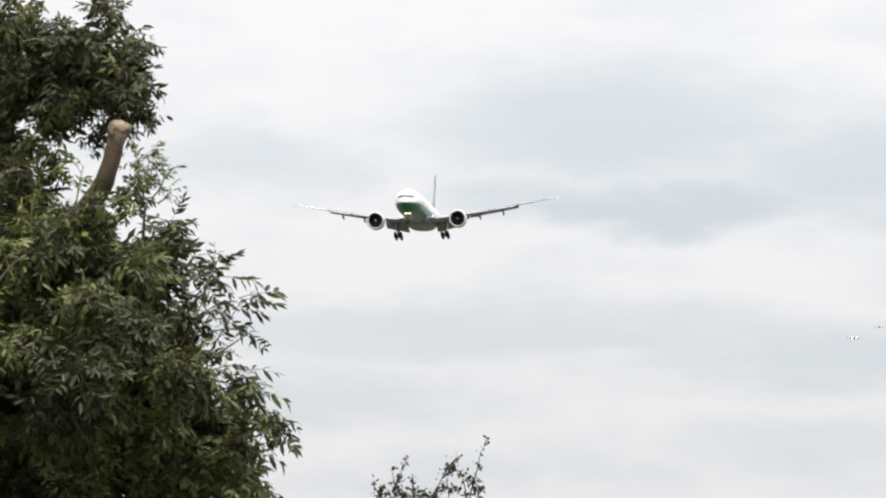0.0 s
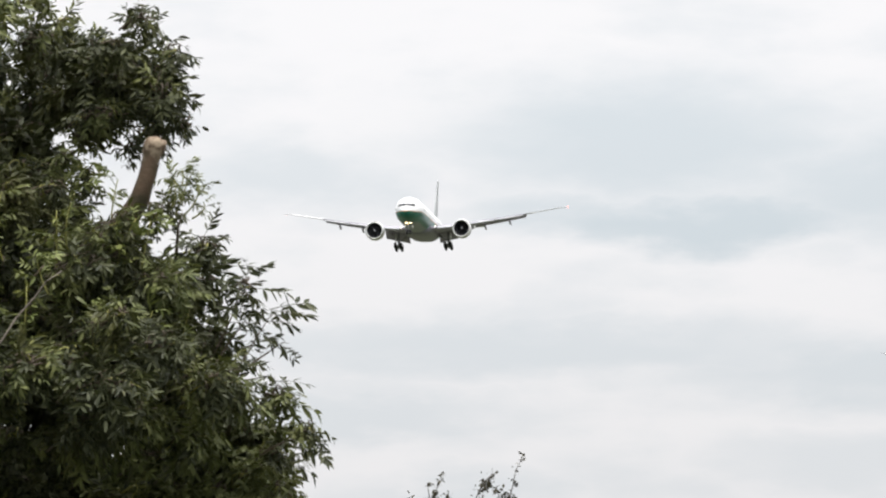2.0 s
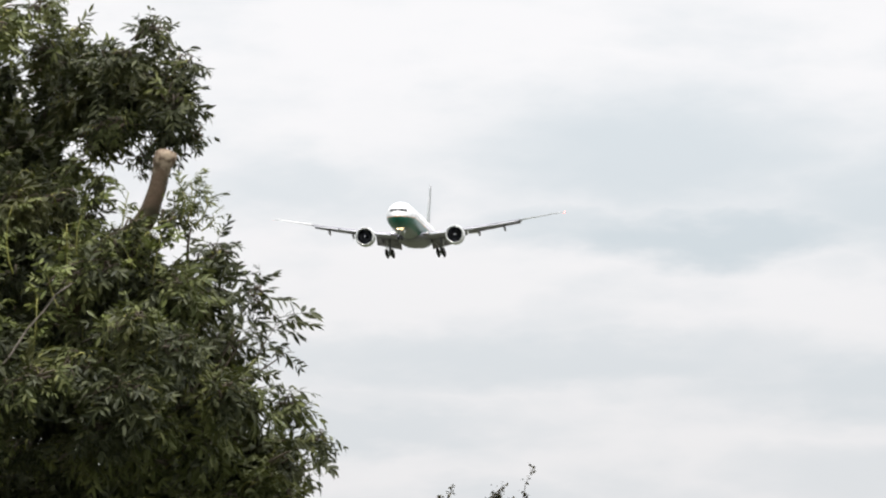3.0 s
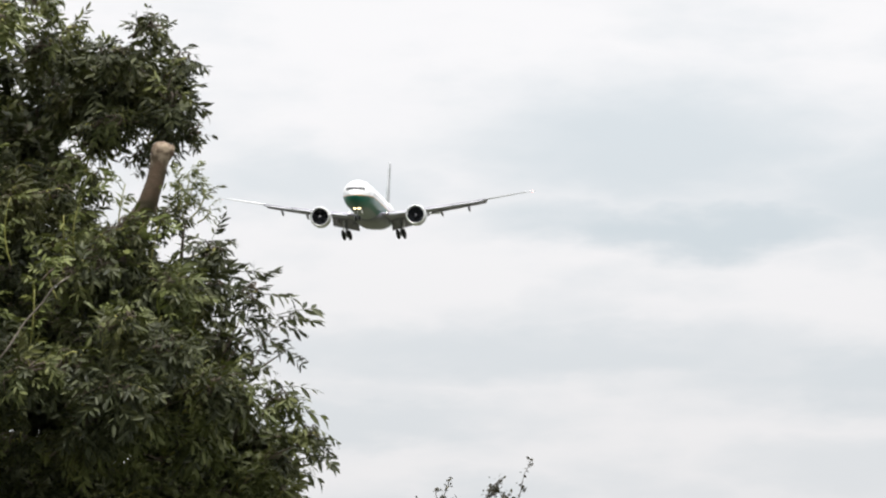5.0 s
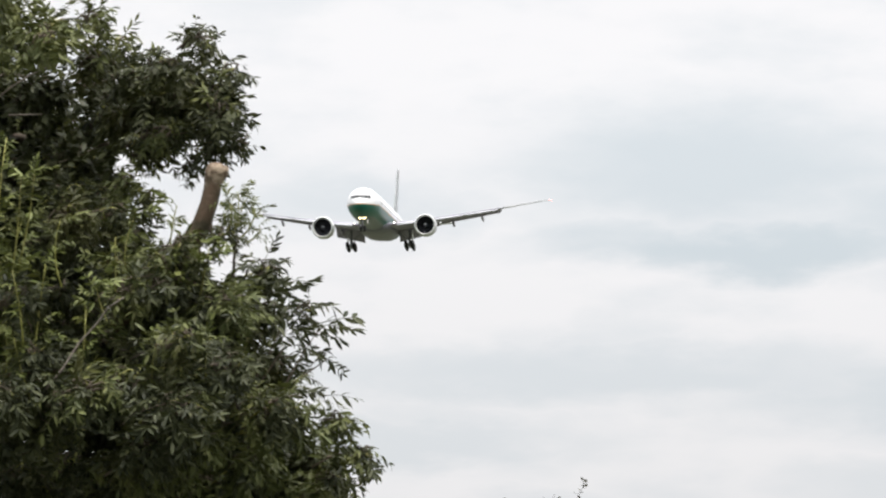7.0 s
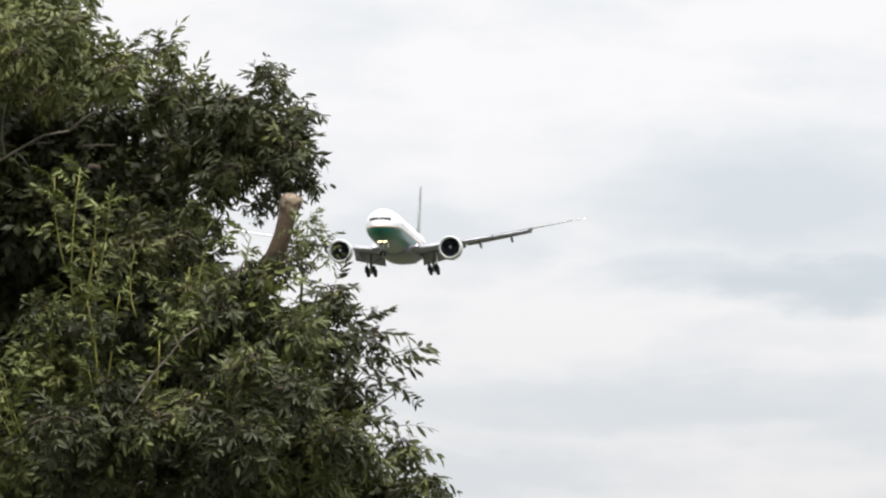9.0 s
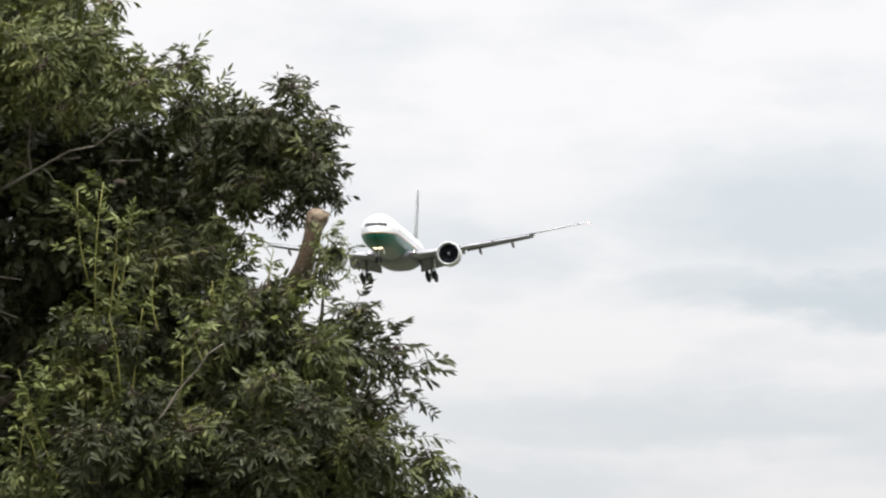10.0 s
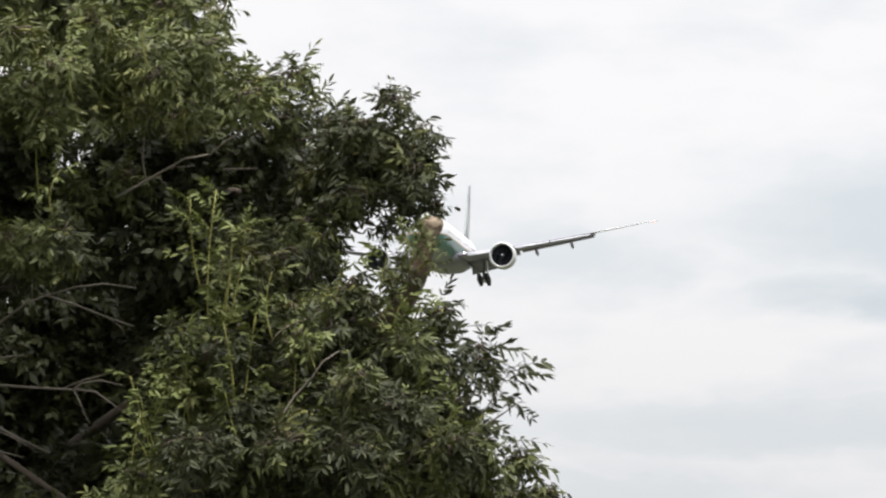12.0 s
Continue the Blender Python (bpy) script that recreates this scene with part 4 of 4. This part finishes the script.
    made["spray"] = spray.build(tree, "open arching spray of drooping leaves", 30)
    # upright young shoots
    shoots = Foliage((-2.3, 44.75, 4.3), 400)
    for x, y, z, high, lean in ((-2.27, 44.5, 4.50, 0.64, 0.03), (-2.24, 44.5, 4.12, 0.5, -0.03), (-2.22, 44.47, 4.3, 0.5, 0.05), (-2.5, 44.5, 4.0, 0.35, -0.1), (-2.42, 44.45, 3.95, 0.4, 0.08), (-2.3, 44.5, 4.7, 0.4, -0.05),
                               (-1.78, 44.5, 4.42, 0.3, 0.0), (-1.66, 44.5, 3.95, 0.35, -0.05), (-1.55, 44.5, 4.6, 0.25, 0.03),
                               (-3.0, 44.7, 5.1, 0.5, 0.0), (-2.75, 44.75, 5.5, 0.4, 0.05), (-1.28, 44.55, 4.0, 0.3, 0.06), (-1.46, 44.45, 4.48, 0.2, 0.02), (-1.42, 44.45, 4.47, 0.2, 0.04), (-1.54, 44.45, 4.45, 0.17, 0.0), (-2.35, 44.45, 4.15, 0.35, 0.0), (-2.12, 44.42, 4.2, 0.4, 0.05), (-1.95, 44.42, 4.0, 0.4, 0.05), (-2.6, 44.45, 3.85, 0.35, 0.05),
                               (-1.72, 44.5, 4.5, 0.3, 0.02)):
        shoots.twig(twig_path((x, y, z), (x + lean, y - 0.03, z + high), 0.0, shoots.rng, 6), 0.0042, 0.002, 0.22, 0.032, 0.125, True, -0.3)
    for a, b, r in (
        ((-2.189, 44.15, 4.255), (-2.234, 44.10, 4.575), 0.0060),
        ((-2.236, 44.15, 4.566), (-2.197, 44.10, 4.978), 0.0060),
        ((-2.208, 44.15, 4.602), (-2.140, 44.10, 4.989), 0.0050),
        ((-2.028, 44.15, 4.506), (-2.031, 44.10, 4.788), 0.0045),
        ((-2.453, 44.15, 3.891), (-2.581, 44.10, 4.267), 0.0050),
        ((-2.158, 44.15, 4.033), (-2.226, 44.10, 4.290), 0.0050),
        ((-2.954, 44.15, 5.031), (-2.918, 44.10, 5.217), 0.0050),
        ((-2.872, 44.15, 5.506), (-2.886, 44.10, 5.787), 0.0040),
        ((-2.540, 44.15, 5.624), (-2.544, 44.10, 5.882), 0.0040),
        ((-2.543, 44.15, 3.934), (-2.602, 44.10, 4.102), 0.0050),
        ((-2.525, 44.15, 4.175), (-2.475, 44.10, 4.314), 0.0040),
        ((-1.424, 44.15, 4.126), (-1.399, 44.10, 4.289), 0.0040),
        ((-1.649, 44.15, 4.126), (-1.623, 44.10, 4.289), 0.0040),
        ((-1.838, 44.15, 4.364), (-1.884, 44.10, 4.527), 0.0040),
    ):
        a, b = np.array(a) + (0.04, 0, -0.02), np.array(b) + (0.04, 0, -0.02)
        shoots.twig(twig_path(a, b, 0.0, shoots.rng, 6), 0.8 * r, 0.35 * r, 0.35, 0.03, 0.125, True, -0.35)
    made["shoots"] = shoots.build(tree, "upright yellow-green young shoots", 0, SHOOT_LEAF)
    # a yellowish sprig that leans over the cut limb in the wind
    sprig = Foliage((-1.246, 44.55, 4.721), 500)
    for a, b in (
        ((-1.271, 44.58, 4.718), (-1.245, 44.50, 4.904)),
        ((-1.233, 44.58, 4.718), (-1.188, 44.50, 4.856)),
        ((-1.299, 44.58, 4.727), (-1.278, 44.50, 4.856)),
        ((-1.204, 44.58, 4.699), (-1.154, 44.50, 4.765)),
        ((-1.257, 44.58, 4.794), (-1.297, 44.50, 4.872)),
        ((-1.247, 44.58, 4.758), (-1.207, 44.50, 4.880)),
    ):
        sprig.twig(twig_path(np.array(a), np.array(b), 0.0, sprig.rng, 6), 0.004, 0.0015, 0.3, 0.016, 0.08, True, -0.1)
    made["sprig"] = sprig.build(tree, "yellowish young sprig beside the sawn-off limb", 0, FRESH_OR_LIT_LEAF)
    return tree, made


ash_tree, BOUGHS = build_tree()


# ---- hawthorn ----
def build_hawthorn():
    foot = Vector((-0.05, 60.0, 0))
    bush = empty("hawthorn_tree")
    bush.location = foot
    tagged(bush, "thin-topped hawthorn with small dull leaves and bare shoots", "tree")
    rng = np.random.default_rng(9)
    part("trunk", tube([(0, 0, -0.1), (0.02, 0, 0.9), (-0.05, 0.05, 2.0), (0.03, 0, 3.2)], [0.13, 0.09, 0.07, 0.03], 10), BARK, bush)
    small = np.array([(0, 0, 0), (0.35, -0.33, 0.06), (0.5, 0, -0.03), (0.35, 0.33, 0.06), (1, 0, -0.08), (0.75, -0.2, 0.0), (0.75, 0.2, 0.0)])
    smallf = np.array([(0, 1, 2), (0, 2, 3), (1, 5, 2), (2, 6, 3), (5, 4, 2), (2, 4, 6)])
    wood, places, ways, ups, sizes = bmesh.new(), [], [], [], []

    def shoot(pts, r, gap, size, bunch):
        tube(pts, [r * (1 - 0.7 * i / (len(pts) - 1)) for i in range(len(pts))], 5, wood)
        for a, b in zip(pts, pts[1:]):
            a, b = np.array(a), np.array(b)
            n = max(2, int(np.linalg.norm(b - a) / gap))
            for i in range(n):
                p = a + (b - a) * (i + rng.random()) / n
                for _ in range(rng.integers(0, bunch + 2)):
                    w = rng.normal(0, 1, 3) + np.array((0, 0, 0.4))
                    places.append(p + 0.016 * rng.normal(0, 1, 3))
                    ways.append(w)
                    ups.append(rng.normal(0, 0.5, 3) + np.array((0, 0, 1)))
                    sizes.append(size * rng.uniform(0.6, 1.25))

    # tall shoots at the top, metres from the foot, and the tight bunches of leaves on them
    for pts, leafy in (
        ([(0.191, 0, 3.999), (0.217, 0, 4.127), (0.246, 0, 4.224), (0.262, 0, 4.311), (0.297, 0, 4.375)], 1),
        ([(-0.027, 0, 3.999), (0.011, 0, 4.102), (0.053, 0, 4.185), (0.092, 0, 4.250), (0.127, 0, 4.288)], 1),
        ([(0.101, 0, 4.237), (0.121, 0, 4.282), (0.143, 0, 4.294)], 1),
        ([(0.185, 0, 4.063), (0.166, 0, 4.160), (0.149, 0, 4.205)], 1),
        ([(0.223, 0, 4.144), (0.262, 0, 4.121), (0.275, 0, 4.095)], 1),
        ([(-0.239, 0, 3.999), (-0.220, 0, 4.102), (-0.204, 0, 4.166), (-0.181, 0, 4.217), (-0.155, 0, 4.282)], 1),
        ([(-0.220, 0, 4.102), (-0.232, 0, 4.176), (-0.242, 0, 4.237)], 0),
        ([(-0.181, 0, 4.217), (-0.168, 0, 4.250)], 0),
        ([(-0.297, 0, 3.999), (-0.303, 0, 4.089), (-0.335, 0, 4.108), (-0.351, 0, 4.153)], 1),
        ([(-0.130, 0, 3.999), (-0.117, 0, 4.102), (-0.123, 0, 4.166)], 1),
        ([(-0.053, 0, 4.031), (-0.033, 0, 4.076), (-0.053, 0, 4.089)], 1),
        ([(0.069, 0, 4.015), (0.089, 0, 4.095), (0.127, 0, 4.102)], 1),
        ([(-0.181, 0, 4.015), (-0.162, 0, 4.089)], 1),
        ([(-0.268, 0, 4.015), (-0.277, 0, 4.083)], 1),
        ([(0.037, 0, 4.015), (0.024, 0, 4.079)], 1),
        ([(-0.085, 0, 4.015), (-0.072, 0, 4.063)], 1),
    ):
        shoot(pts, 0.0045, 0.014, 0.02, leafy)
    for x, z, wide, count in (
        (0.300, 4.381, 0.013, 11),
        (0.085, 4.217, 0.021, 33),
        (0.069, 4.192, 0.021, 28),
        (0.108, 4.230, 0.015, 15),
        (0.137, 4.288, 0.008, 5),
        (0.121, 4.262, 0.008, 5),
        (0.149, 4.198, 0.015, 15),
        (0.204, 4.166, 0.021, 28),
        (0.223, 4.147, 0.015, 15),
        (0.255, 4.224, 0.010, 9),
        (0.249, 4.166, 0.013, 10),
        (0.262, 4.108, 0.021, 20),
        (0.223, 4.102, 0.015, 13),
        (-0.204, 4.166, 0.015, 15),
        (-0.220, 4.121, 0.021, 26),
        (-0.200, 4.089, 0.023, 28),
        (-0.159, 4.282, 0.010, 7),
        (-0.168, 4.250, 0.008, 6),
        (-0.242, 4.237, 0.008, 3),
        (-0.123, 4.166, 0.015, 15),
        (-0.120, 4.102, 0.021, 20),
        (-0.130, 4.070, 0.021, 18),
        (-0.300, 4.108, 0.018, 18),
        (-0.345, 4.150, 0.008, 5),
        (-0.309, 4.076, 0.021, 20),
        (-0.053, 4.083, 0.021, 23),
        (-0.027, 4.063, 0.023, 23),
        (0.089, 4.102, 0.023, 23),
        (0.133, 4.095, 0.018, 15),
        (0.056, 4.121, 0.021, 20),
        (0.018, 4.108, 0.018, 15),
        (-0.171, 4.070, 0.023, 23),
        (-0.252, 4.070, 0.021, 18),
        (-0.085, 4.063, 0.021, 18),
        (0.005, 4.063, 0.023, 20),
        (0.178, 4.070, 0.015, 13),
        (0.262, 4.063, 0.015, 10),
    ):
        for _ in range(count):
            places.append(np.array((x, 0.0, z)) + wide * rng.normal(0, 0.6, 3))
            ways.append(rng.normal(0, 1, 3) + np.array((0, 0, 0.3)))
            ups.append(rng.normal(0, 0.5, 3) + np.array((0, 0, 1)))
            sizes.append(0.027 * rng.uniform(0.6, 1.25))
    for _ in range(330):
        d = rng.normal(0, 1, 3)
        d /= np.linalg.norm(d)
        end = np.array((0, 0, 2.75)) + d * np.array((1.15, 1.1, 1.05)) * rng.uniform(0.5, 1.0)
        a = np.array((0, 0, 1.9)) + (end - np.array((0, 0, 1.9))) * 0.35
        shoot([tuple(a), tuple((a + end) / 2 + rng.normal(0, 0.08, 3)), tuple(end)], 0.007, 0.025, 0.036, 4)
    part("twig_growth", wood, DARK_TWIG, bush, "thin dark twiggy branches")["kind"] = "stuff"
    mesh = leaf_mesh("foliage", np.array(places), np.array(ways), np.array(ups), np.array(sizes), [(small, smallf)], rng)
    mesh.materials.append(THORN_LEAF)
    leaves = new("foliage", mesh)
    leaves.parent = bush
    leaves["kind"] = "stuff"
    return bush


hawthorn = build_hawthorn()


# ---- airliners far down the approach ----
def build_far_airliner(name, span, lit, label):
    plane = empty(name)
    tagged(plane, label, "airplane")
    s = span / 2
    part("fuselage", loft([round_section(y * s, z * s, r * s, r * s, 16) for y, z, r in ((-1.0, 0, 0.02), (-0.94, 0, 0.07), (-0.8, 0, 0.11), (0.5, 0, 0.11), (0.9, 0.05, 0.05), (1.1, 0.07, 0.01))]), FAR_DARK, plane)
    for side in (-1, 1):
        wing = part("wing", loft([wing_section(side * x * s, y * s, c * s, z * s, 0.16, 12) for x, y, c, z in ((0.08, -0.25, 0.4, -0.05), (0.4, 0.0, 0.26, 0.0), (1.0, 0.35, 0.1, 0.09))]), FAR_DARK, plane)
        part("engine", moved(lathe([(0, 0.0), (0, 0.055 * s), (0.03 * s, 0.07 * s), (0.2 * s, 0.05 * s)], 16), side * 0.36 * s, -0.2 * s, -0.07 * s), FAR_DARK, plane)
        part("tailplane", loft([wing_section(side * x * s, y * s, c * s, z * s, 0.1, 10) for x, y, c, z in ((0.03, 0.8, 0.2, 0.06), (0.35, 0.98, 0.08, 0.1))]), WHITE, plane)
        if lit:
            part("landing_light", disc(side * 0.235 * s, -0.45 * s, -0.04 * s, 0.055 * s, 16), LAMP_WHITE, wing, "bright landing lamp")
    part("tail_fin", loft([[(0.012 * s * q, (y + c * e) * s, z * s) for e, q in ((0, 0), (0.3, 1), (1, 0), (0.3, -1))] for y, c, z in ((0.7, 0.3, 0.08), (0.95, 0.14, 0.4))]), WHITE, plane)
    return plane


far_airliner = build_far_airliner("distant_airliner", 8.4, True, "tiny distant airliner with two bright landing lamps lit")
farther_airliner = build_far_airliner("distant_airliner", 6.0, False, "tiny grey distant airliner silhouette in the haze")


# ---- what moves ----
AIRLINER = [
    (0.0, pose(-6.29, 2458.1, 165.70, -1.70, -1.20, -5.75)),
    (0.5, pose(-7.89, 2423.1, 163.79, -1.70, -1.18, -5.70)),
    (1.0, pose(-9.96, 2388.0, 161.61, -1.70, -1.17, -5.65)),
    (1.5, pose(-11.72, 2353.0, 159.80, -1.70, -1.15, -5.61)),
    (2.0, pose(-13.43, 2318.0, 157.92, -1.70, -1.13, -5.56)),
    (2.5, pose(-15.08, 2283.0, 156.14, -1.70, -1.12, -5.51)),
    (3.0, pose(-16.93, 2248.0, 154.65, -1.70, -1.10, -5.46)),
    (5.0, pose(-23.81, 2108.0, 147.76, -1.70, -1.00, -5.27)),
    (5.5, pose(-25.57, 2073.0, 146.04, -1.70, -1.00, -5.22)),
    (6.0, pose(-27.60, 2038.0, 144.08, -1.70, -1.00, -5.17)),
    (6.5, pose(-29.33, 2003.0, 141.56, -1.70, -1.00, -5.13)),
    (7.0, pose(-31.20, 1968.0, 140.21, -1.70, -1.00, -5.08)),
    (7.5, pose(-32.88, 1932.9, 137.89, -1.70, -1.00, -5.03)),
    (9.5, pose(-39.98, 1792.9, 130.21, -1.00, -1.60, -4.84)),
    (10.0, pose(-41.74, 1757.9, 128.41, -0.94, -1.62, -4.79)),
    (10.5, pose(-43.50, 1722.9, 125.93, -0.88, -1.64, -4.74)),
    (11.0, pose(-44.98, 1687.9, 124.36, -0.82, -1.66, -4.70)),
    (11.5, pose(-46.55, 1652.9, 121.95, -0.76, -1.68, -4.65)),
    (12.0, pose(-48.54, 1617.9, 119.45, -0.70, -1.70, -4.60)),
]

# Sway of each bough in the wind: seconds, metres sideways, metres up
SWAY = {
    "overhang": [(0, 0, 0), (1.5, -0.014, 0.005), (2.5, 0.017, 0.038), (5.5, -0.002, 0.005), (6.5, -0.005, 0.058), (9.5, -0.048, 0.017), (10.5, -0.043, 0.046), (12, -0.106, 0.024)],
    "upper": [(0, 0, 0), (2.5, 0.01, 0.02), (5.5, 0, 0.005), (6.5, 0.0, 0.03), (9.5, -0.03, 0.01), (10.5, -0.03, 0.025), (12, -0.06, 0.015)],
    "middle": [(0, 0, 0), (1.5, 0.005, 0), (2.5, 0, 0.024), (5.5, -0.005, 0.01), (6.5, -0.012, 0.02), (9.5, -0.03, 0.03), (10.5, -0.055, 0.04), (11.2, -0.11, 0.05), (12, -0.19, 0.06)],
    "lower": [(0, 0, 0), (1.5, 0, 0), (2.5, -0.002, 0.05), (5.5, -0.01, 0.02), (6.5, -0.026, 0.031), (9.5, -0.043, 0.053), (10.5, -0.07, 0.07), (12, -0.144, 0.11)],
    "shaded": [(0, 0, 0), (2.5, 0, 0.02), (6.5, -0.01, 0.015), (9.5, -0.02, 0.025), (12, -0.04, 0.03)],
    "spray": [(0, 0, 0), (1.5, 0, 0.005), (2.5, -0.043, 0.038), (5.5, -0.022, 0.017), (6.5, -0.02, 0.038), (7, -0.08, 0.07), (7.5, -0.15, 0.09), (9.3, -0.065, 0.07), (10, -0.12, 0.09), (10.5, -0.15, 0.106), (12, -0.19, 0.108)],
    "sprig": [(0, 0, 0), (6, -0.02, 0.01), (7.5, -0.04, 0.02), (9.5, -0.06, 0.03), (10.5, -0.1, 0.05), (11.2, -0.15, 0.08), (12, -0.2, 0.1)],
    "shoots": [(0, 0, 0), (2.5, 0.005, 0.01), (6.5, -0.01, 0.01), (9.5, -0.02, 0.015), (12, -0.04, 0.02)],
}


def motions():
    walk(airliner, AIRLINER)
    walk(far_airliner, [(0, pose(187.1, 4800, 263.1, -2, 0, -2)), (6, pose(185.4, 4795, 263.8, -2, 0, -2)), (12, pose(183.7, 4790, 264.5, -2, 0, -2))])
    walk(farther_airliner, [(0, pose(200.4, 4850, 271.0, -2, 0, -2)), (12, pose(198.4, 4845, 271.8, -2, 0, -2))])
    for n, (name, rows) in enumerate(SWAY.items()):
        bough = BOUGHS[name]
        home = bough.location.copy()
        times, side, up = ([r[i] for r in rows] for i in range(3))
        keys = []
        for k in range(25):
            t = k * 0.5
            dx, dz = np.interp(t, times, side), np.interp(t, times, up)
            a = 0.5 * math.sin(2.3 * t + n * 1.7) + 0.3 * math.sin(4.1 * t + n * 2.9)
            keys.append((t, pose(home.x + dx, home.y + 0.02 * math.sin(1.9 * t + n), home.z + dz, 0.6 * a, 0.35 * a, 0.8 * math.sin(1.6 * t + n))))
        walk(bough, keys)


motions()
